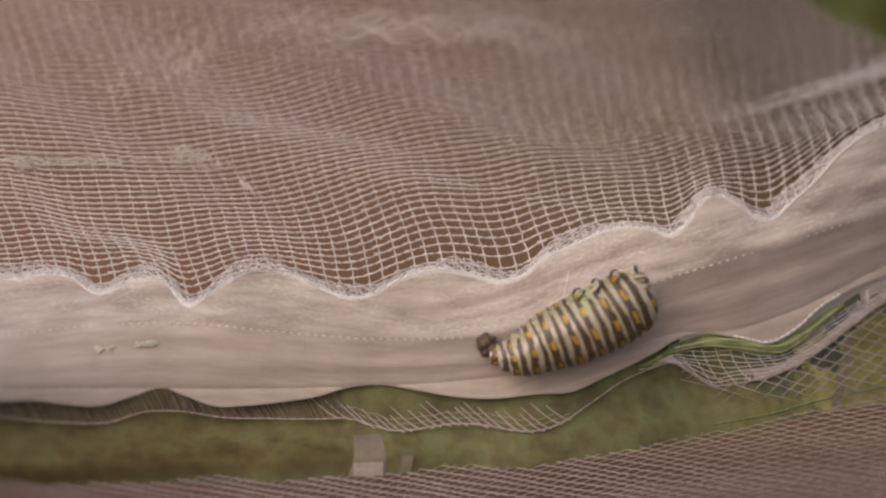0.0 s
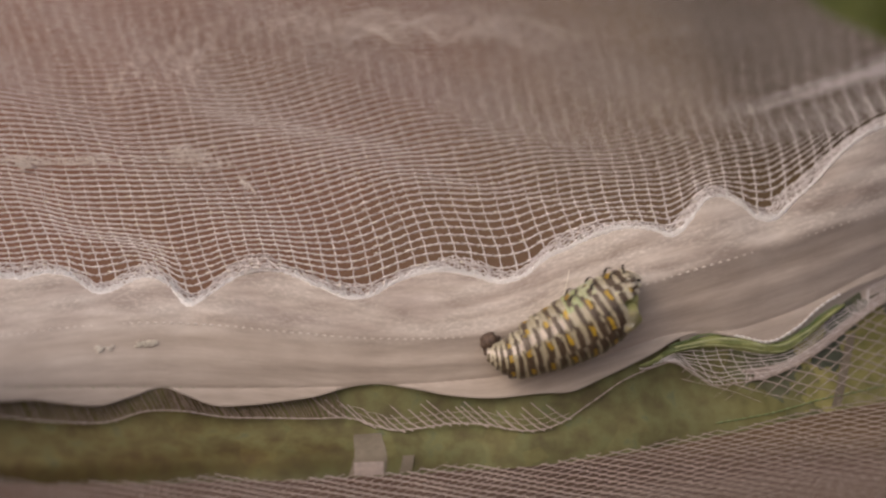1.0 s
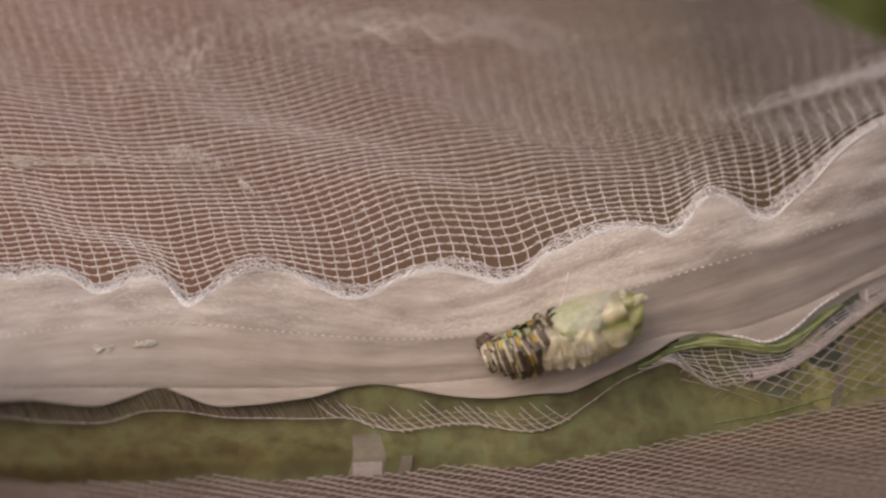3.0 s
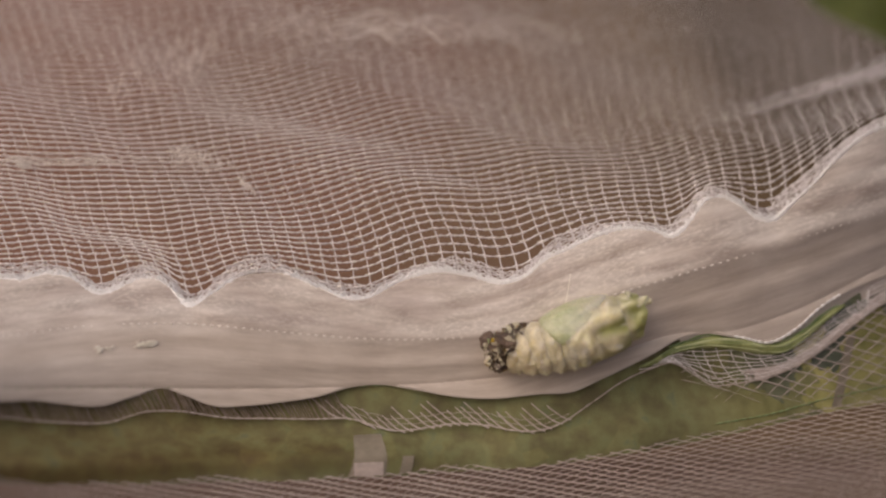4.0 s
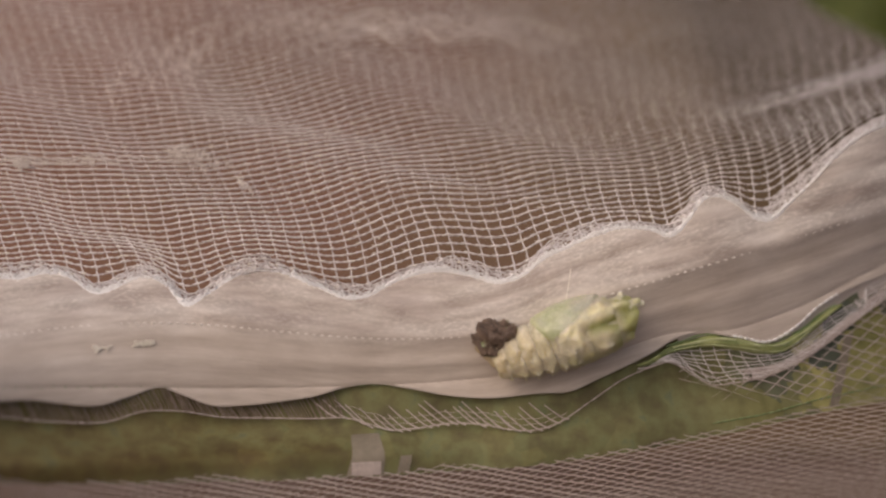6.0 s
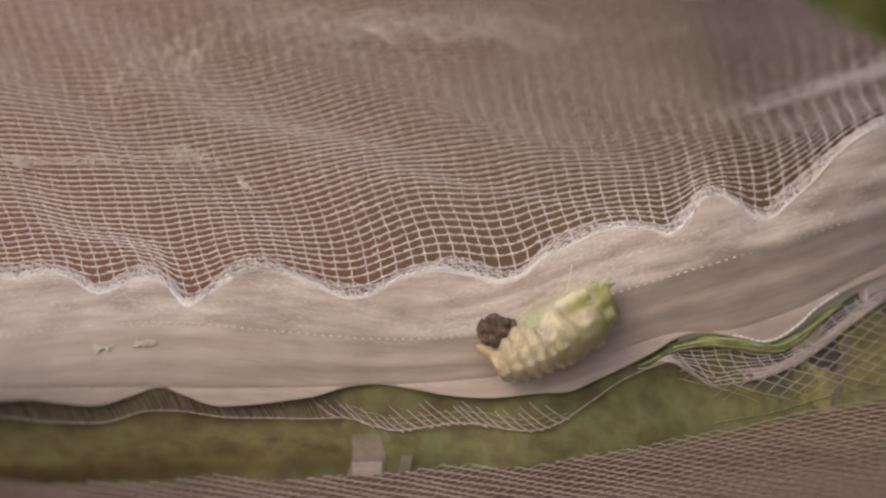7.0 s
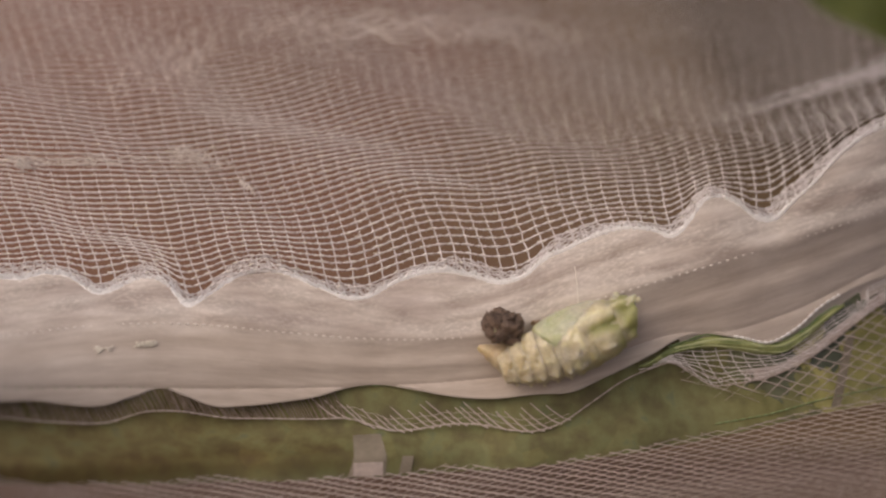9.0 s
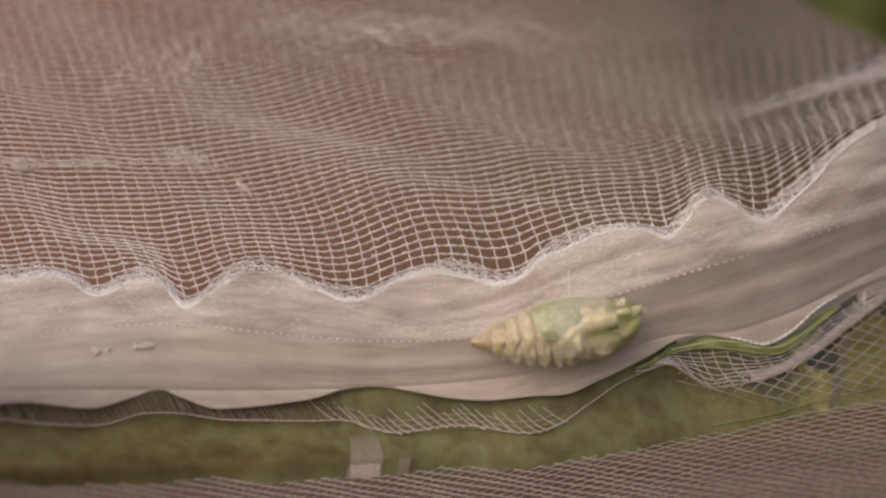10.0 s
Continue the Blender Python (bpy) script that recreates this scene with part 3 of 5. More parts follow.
def stitch_row(line, pitch, length, radius, material, parent, lean=0.0):
    """A row of single stitches on the tape, one object each on one mesh."""
    w = np.linspace(-1, 1, 7)
    shape = tube(np.stack([w * length / 2, -radius * 0.6 * (1 - w * w), lean * w], 1), radius * np.sqrt(np.maximum(1 - w**4, 0.15)), 5)
    first = None
    for x in np.arange(-81, 81, pitch):
        z = float(line(x))
        top, low = float(tape_top(x)), float(tape_bottom(x))
        y = float(tape_point(x, (z - top) / (low - top))[1])
        slope = math.degrees(math.atan2(float(line(x + 1) - line(x - 1)), 2.0))
        if first is None:
            ob = first = part("stitch", shape, material, parent)
        else:
            ob = new("stitch", first.data)
            ob.parent = parent
        px, py, pz = curl([(x, y - 0.08, z)])[0] * MM
        ob.matrix_basis = pose(px, py, pz, 0, -slope + random.uniform(-7, 7), 0)


# ---- net flap, piping and printed hem under the tape ----
def net_flap():
    """A narrow slanting net strip whose cut edge shows under the tape."""
    rng = np.random.RandomState(8)
    flap = tagged(new("net_flap"), "narrow strip of white net under the zip tape", "net", kind="structure")
    threads, fringe, under, strip = [], [], [], []

    def place(x, s):
        top = np.where(x < 72, pipe_line(x) - 0.4, tape_bottom(x) + 0.5)
        low = flap_edge(x)
        return np.stack([x, 0.25 - 0.7 * s + 0.15 * np.sin(x * 0.3) + set_back(x), top + (low - top) * s], 1)
    # cut threads that hang out under the tape, each with a bent tip
    for a in np.arange(-18, 22, 1.55):
        w = np.linspace(0, 1, 11)
        rise = rng.uniform(2.4, 4.2)
        x = a + rng.normal(0, 0.25) - 1.25 * rise * w + 0.5 * np.exp(-((w) / 0.12) ** 2)
        z = flap_edge(a) - rng.uniform(0, 0.5) + (flap_edge(x) - flap_edge(a)) * 0.3 + rise * w**1.1
        fringe.append(tube(np.stack([x, 0.9 * w - 0.5 + set_back(x), z], 1), 0.14 - 0.04 * w, 4))
    for a in np.arange(-84, -17, 0.27):
        w = np.linspace(0, 1, 7)
        x = a - 2.6 * w + rng.normal(0, 0.3)
        strip.append(tube(np.stack([x, 0.8 * w - 0.4, flap_edge(x) + (tape_bottom(x) + 1.0 - flap_edge(x)) * w], 1), 0.065, 4))
    for k in (1, 2):
        x = np.linspace(-14 - 2 * k, 23 - 2 * k, 120)
        fringe.append(tube(np.stack([x, 0.12 * k - 0.5 + set_back(x), flap_edge(x) + 0.95 * k + 0.12 * np.sin(x * 1.7 + k)], 1), 0.05, 4))
    # the strip itself: hooked cross threads and long threads that close up towards the far end
    for a in np.arange(33, 88, 2.2):
        s = np.linspace(0, 1, 11)
        threads.append(tube(place(a + 0.6 * s + 3.0 * s**2 + rng.normal(0, 0.2), s), 0.085 - 0.015 * s, 4))
    for s0 in (0.16, 0.29, 0.42, 0.55, 0.68, 0.80, 0.91):
        xs = np.linspace(36 + 2 * s0, 84, 180)
        threads.append(tube(place(xs, s0 + 0.03 * np.sin(xs * 0.7 + s0 * 9)), 0.075, 4))
    # its turned-up edge lies double
    for k in range(9):
        xs = np.linspace(50 + rng.uniform(0, 3), 84, 120)
        p = place(xs, 0.66 + 0.045 * k + 0.015 * np.sin(xs * 0.9 + k))
        p[:, 1] += 0.25
        fringe.append(tube(p, 0.15, 4))
    for a in np.arange(51, 84, 0.9):
        s = np.linspace(0.62, 1.0, 6)
        p = place(a + 1.5 * (1 - s) + rng.normal(0, 0.15), s)
        p[:, 1] += 0.35
        fringe.append(tube(p, 0.12, 4))

    # a second layer behind it that hangs lower over the printed hem
    def hung(c, slope, radius):
        x = np.linspace(40, 86, 150)
        z = c + slope * (x - 60) + 0.25 * np.sin(x * 0.35 + c)
        top = flap_edge(np.minimum(x, 84)) + 0.8
        low = np.interp(x, [40, 46, 56, 66, 76, 86], [-22.6, -25.0, -26.2, -25.5, -24.6, -23.5]) + 0.8 * np.sin(x * 1.1 + c)
        ok = (z < top) & (z > low)
        if ok.sum() > 4:
            thin = np.clip((z - low) / 2.5, 0.25, 1)
            under.append(tube(np.stack([x, -1.0 + set_back(x), z], 1)[ok], (radius * thin)[ok], 4))
    for c in np.arange(-40, 0, 1.75):
        hung(c, -0.30, 0.10)
    for c in np.arange(-52, 20, 2.3):
        hung(c, 0.85, 0.085)
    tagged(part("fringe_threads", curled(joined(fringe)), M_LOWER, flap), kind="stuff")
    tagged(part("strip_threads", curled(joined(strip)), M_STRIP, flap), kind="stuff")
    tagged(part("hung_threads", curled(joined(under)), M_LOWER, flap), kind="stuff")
    tagged(part("flap_threads", curled(joined(threads)), M_THREAD, flap), kind="stuff")
    xs = np.linspace(-84, 84, 700)
    edge = place(xs, 1 + 0 * xs)
    edge[:, 1] -= 0.2
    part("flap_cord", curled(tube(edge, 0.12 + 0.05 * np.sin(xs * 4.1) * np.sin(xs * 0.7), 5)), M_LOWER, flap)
    return flap


net_flap()


def piping():
    """A twisted satin cord, thickest over the dip of the hem, with a thin fold above it."""
    xs = np.linspace(33, 68, 190)
    prof = np.linspace(0, 1, 15)
    g = []
    thick = np.interp(xs, [33, 37, 41, 46, 50, 55, 60, 64, 66.5, 68], [0.15, 0.45, 0.7, 0.95, 1.15, 1.0, 0.8, 0.6, 0.35, 0.12])
    for s in prof:
        z = pipe_line(xs) + thick * (1 - 2 * s)
        y = 0.15 + set_back(xs) - 1.0 * np.sin(s * math.pi) * thick + 0.13 * np.sin(s * 6 + xs * 0.3) + 0.08 * np.sin(xs * 0.8 + s * 4)
        g.append(np.stack([xs, y, z], 1))
    top = tagged(new("piping"), "glossy green satin piping under the wavy zip tape", "piping", kind="structure")
    part("satin_cord", curled(sheet(np.array(g), 0.25)), M_PIPE, top)
    x = np.linspace(38, 67, 160)
    z = pipe_line(x) + np.interp(x, xs, thick) + 0.35 + 0.12 * np.sin(x * 0.9)
    part("satin_fold", curled(tube(np.stack([x, -0.1 + set_back(x), z], 1), 0.14 + 0.04 * np.sin(x * 2.1), 6)), M_SEAM, top, "thin darker green fold")
    # highlights of the satin, added as thin pale strands along the cord
    for share, r in ((0.45, 0.17), (-0.55, 0.10)):
        x = np.linspace(39, 66, 150)
        fat = np.interp(x, xs, thick)
        z = pipe_line(x) + share * fat + 0.1 * np.sin(x * 0.6 + 9 * share)
        part("satin_highlight", curled(tube(np.stack([x, 0.0 + set_back(x) - 0.95 * fat, z], 1), r * (1 + 0.4 * np.sin(x * 1.3 + share * 5)), 6)), M_HIGHLIGHT, top, "pale strand standing for a highlight on the piping")
    return top


piping()


def printed_hem():
    xs, ss = np.linspace(-88, 88, 300), np.linspace(0, 1, 30)
    gx, gs = np.meshgrid(xs, ss)
    top, low = tape_bottom(gx) + 5.5, hem_line(gx) - 1.0
    z = top + (low - top) * gs
    y = 1.15 + set_back(gx) - 1.25 * gs + 0.4 * np.sin(gx * 0.16 + 2 * gs) + 0.3 * np.sin(gx * 0.31 + 1) + 0.4 * np.sin(gs * math.pi) ** 2
    hem = tagged(new("printed_hem"), "green leaf-printed cloth hem below the zip tape", "cloth hem", kind="structure")
    part("hem_cloth", curled(sheet(np.stack([gx, y, z], 2), 0.4)), M_PRINT, hem)

    def on(x, s):
        t, l = tape_bottom(x) + 5.5, hem_line(x) - 1.0
        yy = 1.15 + set_back(x) - 1.25 * s + 0.4 * np.sin(x * 0.16 + 2 * s) + 0.3 * np.sin(x * 0.31 + 1) + 0.4 * np.sin(s * math.pi) ** 2
        return np.stack([x, yy - 0.35, t + (l - t) * s], -1)
    # pale printed patches
    for x0, x1, s0, s1 in ((-15.6, -10.2, 0.66, 0.99), (-7.4, -5.6, 0.84, 0.98)):
        px, ps = np.meshgrid(np.linspace(x0, x1, 10), np.linspace(s0, s1, 8))
        part("printed_patch", curled(sheet(on(px + 0.9 * (ps - 0.8) * (px - px.mean()) + 0.3 * np.sin(ps * 17), ps), 0.12)), M_LABEL, hem, "pale grey printed patch")
    px, ps = np.meshgrid(np.linspace(-15.4, -10.4, 10), np.linspace(0.88, 0.985, 5))
    part("printed_patch", curled(sheet(on(px, ps) - np.array((0, 0.14, 0)), 0.12)), M_LOWER, hem, "whitish lower end of a printed patch")
    px, ps = np.meshgrid(np.linspace(0, 1, 10), np.linspace(0.52, 0.97, 10))
    part("printed_patch", curled(sheet(on(65.5 + 1.6 * px + 6.0 * (1 - ps), ps), 0.12)), M_LABEL, hem, "pale grey printed patch")
    xs = np.linspace(46, 84, 300)
    line = on(xs, 0.90 + 0 * xs)
    part("hem_seam", curled(tube(line, 0.10 + 0.05 * np.sin(xs * 5), 4)), M_SEAM, hem, "light green seam thread")
    return hem


printed_hem()


# ---- lower net, coming forward under the hem ----
def lower_net():
    rng = np.random.RandomState(11)

    def strand(c, slope, radius):
        x = np.linspace(-88, 88, 200)
        z = c + slope * x - (0.0016 * np.maximum(x, 0) ** 2 if slope > 0 else 0) + 0.15 * np.sin(x * 0.2 + c)
        drop = hem_line(x) - z
        radius = radius * np.clip((drop + 1.2) / 2.0, 0.3, 1) * (np.interp(x, [0, 50], [1.2, 0.6]) if slope < 0 else np.interp(x, [0, 50], [0.8, 0.82]))
        ok = (drop > -0.3) & (z > -50)
        y = 0.45 + set_back(x) - 0.95 * np.maximum(drop, 0) - 0.04 * np.maximum(x - 22, 0) * np.clip(drop, 0, 6) + rng.normal(0, 0.02, 200)
        near = 1 + (y - 1.5 - set_back(x)) / 206
        return tube(np.stack([x * near, y, z * near], 1)[ok], radius[ok], 4) if ok.sum() > 4 else None
    one = [strand(c, -0.17, 0.115) for c in np.arange(-80, 12, 1.0)]
    two = [strand(c, 0.42, 0.085) for c in np.arange(-96, 24, 0.8)]
    one, two = [q for q in one if q], [q for q in two if q]
    net = tagged(new("net_panel"), "white insect net stretched below the printed hem", "net", kind="structure")
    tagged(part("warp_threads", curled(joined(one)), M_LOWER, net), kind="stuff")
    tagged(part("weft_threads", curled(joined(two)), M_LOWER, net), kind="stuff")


lower_net()


# ---- what lies behind and under ----
def slab(name, lo, hi, material, label, category):
    bm = bmesh.new()
    bmesh.ops.create_cube(bm, size=1.0)
    for v in bm.verts:
        v.co = Vector([(l + h) / 2 + c * (h - l) for l, h, c in zip(lo, hi, v.co)])
    bmesh.ops.bevel(bm, geom=bm.edges[:], offset=0.004, segments=2, affect="EDGES")
    me = bpy.data.meshes.new(name)
    bm.to_mesh(me)
    bm.free()
    me.materials.append(material)
    return tagged(new(name, me), label, category, kind="structure")


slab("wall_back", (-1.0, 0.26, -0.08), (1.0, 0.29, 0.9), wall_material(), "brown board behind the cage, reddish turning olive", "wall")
slab("ground", (-2.0, -2.0, -0.11), (2.0, 2.0, -0.08), M_TABLE, "brown wooden table under the net cage", "table")


# ---- leaf, silk and scraps ----
def leaf():
    """A broad leaf whose rim hangs into the top corner, in front of the net."""
    long, wide = 70.0, 21.4

    def rib(u, v):
        half = wide * np.sin(np.clip(u, 0.001, 0.999) * math.pi) ** 0.7
        y = 4.0 * np.abs(v) ** 2 + 1.6 * np.sin(u * 14 + v * 3) * np.abs(v) + 0.7 * np.sin(u * 34 - 5 * np.abs(v)) * np.abs(v)
        return np.stack([long * u, y, half * v], -1)
    u, v = np.meshgrid(np.linspace(0, 1, 70), np.linspace(-1, 1, 41))
    top = tagged(new("leaf"), "broad dark green leaf hanging beside the net", "leaf")
    part("blade", sheet(rib(u, v), 0.35), M_LEAF, top)
    w = np.linspace(0, 1, 90)
    rim = rib(w, -1 + 0 * w)
    rim[:, 1] -= 0.25
    part("rim", tube(rim, 0.4, 5), M_VEIN, top)
    mid = rib(w, 0 * w)
    mid[:, 1] -= 0.4
    part("midrib", tube(mid, 1.0 - 0.6 * w, 6), M_VEIN, top)
    for k in range(7):
        for side in (-1, 1):
            q = np.linspace(0, 0.96, 24)
            p = rib(0.12 + 0.11 * k + 0.16 * q - 0.05 * q**2, side * q)
            p[:, 1] -= 0.3
            part("vein", tube(p, 0.35 - 0.2 * q, 5), M_VEIN, top)
    top.matrix_basis = pose(0.0318, -0.060, 0.0608, 0, 27, 0)
    return top


leaf()


def silk_trail(x0, x1, z0, z1, count, spread, label, radius, seed):
    """Loose silk laid over the upper net: a tangle of fine strands."""
    rng = np.random.RandomState(seed)
    shapes = []
    for _ in range(count):
        a, b = np.sort(rng.uniform(0, 1, 2))
        b = min(1.0, a + 0.05 + (b - a) * 0.4)
        w = np.linspace(a, b, 24)
        x = x0 + (x1 - x0) * w
        up = z0 + (z1 - z0) * w + spread * rng.normal(0, 0.6) + spread * 0.5 * np.sin(w * rng.uniform(20, 60) + rng.uniform(0, 6))
        y = net_depth(x, up - tape_base(x)) - 0.8 - rng.uniform(0, 0.6)
        far = 1 + y / 206
        shapes.append(tube(np.stack([x * far, y, up * far], 1), radius * rng.uniform(0.6, 1.4), 4))
    return tagged(part("silk_trail", curled(joined(shapes)), M_SILK), label, "silk", kind="stuff")


silk_trail(-76, -40, 15.2, 15.0, 30, 0.8, "pale tan silk threads spun over the net", 0.05, 1)
silk_trail(-47, -34, 16.6, 13.6, 64, 1.3, "pale tan silk clump spun over the net", 0.045, 2)
silk_trail(-35, -31.5, 12.4, 8.6, 24, 0.7, "pale tan silk clump spun over the net", 0.05, 9)
silk_trail(-73, -69, 14.6, 14.4, 45, 0.8, "pale tan silk clump spun over the net", 0.05, 4)
silk_trail(-58, -42, 26.0, 33.5, 18, 2.8, "loose tan silk band high on the net", 0.04, 5)
silk_trail(-48, -32, 30.0, 38.5, 18, 2.8, "loose tan silk band high on the net", 0.04, 7)
silk_trail(-38, 42, 38.5, 36.5, 70, 2.8, "loose tan silk band high on the net", 0.05, 6)


def glints():
    """Tiny glossy white beads added to the upper net to stand for glints on its threads."""
    rng = np.random.RandomState(31)
    shapes = []
    for _ in range(1300):
        col, row = rng.randint(-34, 20), rng.randint(0, 28)
        x, y, z, _ = net_point(np.array([float(col)]), np.array([float(row)]))
        x, y, z = float(x[0]), float(y[0]) - 0.2, float(z[0])
        w = np.linspace(-1, 1, 5)
        x += rng.uniform(-0.8, 0.8)
        big = rng.uniform() > 0.975
        shapes.append(tube(np.stack([x + (0.22 if big else 0.4) * w, y + 0 * w, z + 0.05 * w], 1), (0.26 if big else rng.uniform(0.05, 0.12)) * np.sqrt(1.02 - w * w), 6))
    return tagged(part("net_glints", curled(joined(shapes)), M_GIRDLE), "tiny glossy white beads standing for glints on the net threads", "silk", kind="stuff")


glints()


def scrap(cx, cz, size, count, seed, label, material=M_GIRDLE, category="silk", name="silk_scrap"):
    rng = np.random.RandomState(seed)
    shapes = []
    for _ in range(count):
        w = np.linspace(0, 1, 12)
        a, ph = rng.uniform(-1, 1, 2), rng.uniform(0, 6)
        x = cx + size * (a[0] + 0.8 * w * rng.uniform(-1, 1) + 0.25 * np.sin(w * 6 + ph))
        z = cz + 0.55 * size * (a[1] * 0.6 + 0.4 * np.cos(w * 5 + ph))
        s = (z - tape_top(x)) / (tape_bottom(x) - tape_top(x))
        y = tape_point(x, s)[1] - 0.40 - rng.uniform(0, 0.25)
        shapes.append(tube(np.stack([x, y - 0.1, z], 1), 0.13, 4))
    return tagged(part(name, curled(joined(shapes)), material), label, category, kind="stuff")


scrap(-49.8, -15.9, 1.3, 14, 21, "small fuzzy silk scrap on the zip tape")
scrap(15.6, -12.3, 0.75, 16, 23, "small tan scrap of dry skin stuck to the zip tape", M_TAN, "skin scrap", "skin_scrap")
scrap(-57.0, -16.8, 1.5, 5, 22, "small fuzzy silk scrap on the zip tape")


# ---- the caterpillar, which turns into a chrysalis ----
# (seconds, tail x z, middle x z, head x z, roll about the body's length in degrees)
SPINE_STRIPED = [
    (0, 8, -17.5, 18.7, -14.5, 33.2, -7.3, 0),
    (0.2, 8, -17.5, 18.7, -14.7, 33.2, -7.5, 0),
    (0.4, 8, -17.5, 18.5, -14.7, 32.9, -7.8, 0),
    (0.6, 8, -17.5, 18.2, -14.8, 33.1, -8.3, 0),
    (0.8, 8, -17.5, 18, -14.8, 33.1, -7.7, 0),
    (1, 8, -17.5, 17.5, -14.9, 32.3, -6.8, 5),
    (1.2, 8, -17.5, 17.7, -15.2, 32.4, -9.2, 5),
    (1.5, 8, -17.5, 17.8, -15.4, 32.9, -10.5, 5),
    (1.7, 8, -17.5, 17.8, -15.2, 32.1, -9.9, 5),
    (2, 8, -17.5, 18, -15.4, 32.3, -10.7, 5),
    (2.2, 8, -17.5, 17.7, -15.6, 31.2, -10.3, 5),
]
SPINE_SPLIT = [
    (2.5, 7.8, -17.5, 18.2, -15.5, 31.6, -10.1, 5),
    (2.7, 7.8, -17.5, 18.4, -15.5, 31.2, -10.2, 5),
    (3.8, 7.6, -18.6, 19.0, -15.2, 31.6, -10.2, 5),
    (4, 7.6, -18.6, 19.2, -15.1, 32.1, -10.2, 5),
    (4.2, 7.6, -18.2, 19.1, -15.0, 32.1, -10.9, 5),
    (4.3, 7.6, -16, 19.1, -14.3, 31.8, -12.4, 8),
    (4.4, 8.4, -14.9, 19.9, -13.4, 31.6, -13.7, 8),
    (4.5, 8.2, -16.2, 19.7, -14.5, 31.4, -12, 5),
    (4.6, 7.8, -15, 19.9, -13.9, 31.9, -13.3, 8),
    (4.8, 7.8, -15, 19.9, -13.9, 31.8, -13.3, 8),
]
SPINE_PALE = [
    (5, 6.6, -19.2, 17.6, -14.9, 29.9, -9.9, 12),
    (5.2, 6.4, -20.6, 16.8, -15.3, 28.0, -9.2, 24),
    (5.3, 6.4, -20.6, 17.6, -15.3, 29.6, -9.4, 20),
    (5.4, 6.2, -20.4, 18.4, -15.4, 31.2, -10.1, 14),
    (5.5, 6.2, -20.8, 17.2, -15.9, 28.8, -9.7, 22),
    (5.7, 6.0, -20.2, 19.4, -15.2, 32.1, -11.8, 6),
    (6.8, 6.9, -21.0, 17.2, -14.6, 27.6, -7.4, 45),
    (7, 6.8, -20.8, 16.9, -15.1, 27.3, -8.3, 45),
    (7.2, 6.3, -17.3, 16.5, -16.2, 29, -12, 5),
    (7.4, 6.1, -17.3, 17.7, -15.6, 30.5, -12.4, 0),
    (7.5, 6.0, -18.6, 17.5, -16, 29.8, -11.8, 5),
]
SPINE_BARE = [
    (7.8, 5.4, -19.9, 18.2, -16.2, 30.8, -11.2, -10),
    (8, 3.4, -20.0, 16.8, -16.2, 30.6, -11.6, -25),
    (8.2, 7.0, -20.9, 16.6, -15.8, 27.0, -9.3, 38),
    (8.4, 6.8, -20.9, 17.1, -16.2, 27.7, -10.2, 32),
    (8.5, 6.8, -20.6, 18.2, -16.1, 29.9, -10.3, 22),
    (8.8, 6.9, -20.6, 18.5, -16.2, 30.2, -10.3, 20),
    (9, 7.0, -20.6, 18.9, -16.2, 30.8, -10.5, 20),
]
SPINE_LAST = [
    (9.1, 7.4, -20.9, 17.6, -16, 27.4, -10.6, 35),
    (9.2, 11.9, -18.6, 18.7, -15.4, 26.2, -10.7, 40),
    (9.3, 6.1, -17.1, 17.7, -16.3, 28.8, -11.1, 20),
    (9.4, 5, -17.7, 18.7, -16.4, 30.8, -11.4, 10),
    (9.5, 5.6, -15.7, 18.7, -15.7, 32.1, -11.1, 5),
    (9.6, 5.4, -14.6, 18.7, -15.5, 31.9, -11.5, 0),
    (9.7, 4.9, -14.5, 18.7, -15, 31.2, -11.1, 0),
    (9.8, 5.8, -14.9, 18.7, -13.8, 31.3, -11.2, 0),
    (10, 5.8, -15, 18.9, -13.7, 31.3, -11.2, 0),
]
SPINE = np.array(SPINE_STRIPED + SPINE_SPLIT + SPINE_PALE + SPINE_BARE + SPINE_LAST, float)
# where the cast skin hangs: (seconds, x, z)
CAST = np.array([
    (0, 8.9, -14.8),
    (3.8, 10.1, -15.8),
    (4.2, 10.1, -15.7),
    (4.4, 10.0, -14.8),
    (4.8, 9.9, -15.1),
    (5, 9.1, -15.1),
    (5.5, 8.7, -15),
    (5.7, 8.9, -15),
    (6.8, 9.0, -14.9),
    (7, 9.1, -14.2),
    (7.2, 9.5, -12.2),
    (7.4, 8.9, -11.6),
    (7.5, 8.3, -12.7),
    (7.8, 5.8, -13.8),
    (8, 2.4, -15.3),
    (8.2, 8, -15.7),
    (8.4, 9.5, -13.8),
    (8.6, 9.8, -13.3),
    (8.8, 9.3, -13.9),
    (9, 9.6, -13.0),
    (9.1, 11.1, -12.7),
    (9.2, 10.6, -15.1),
])
TIMES = sorted([float(t) for t in SPINE[:, 0]] + [2.9, 3.1, 3.3, 3.5, 3.65, 6.2])


def girth(f):
    """The body's radius in mm from tail (0) to head (1)."""
    return float(np.interp(f, [0, 0.1, 0.25, 0.4, 0.55, 0.7, 0.85, 0.95, 1.0], [0.9, 2.0, 3.3, 4.1, 4.6, 4.8, 4.75, 4.4, 3.9]))


def plump(f):
    """The radius of the freed chrysalis from tail to head."""
    return float(np.interp(f, [0, 0.1, 0.2, 0.33, 0.5, 0.65, 0.8, 0.92], [0.6, 2.3, 3.8, 4.8, 5.35, 5.3, 4.8, 4.0]))


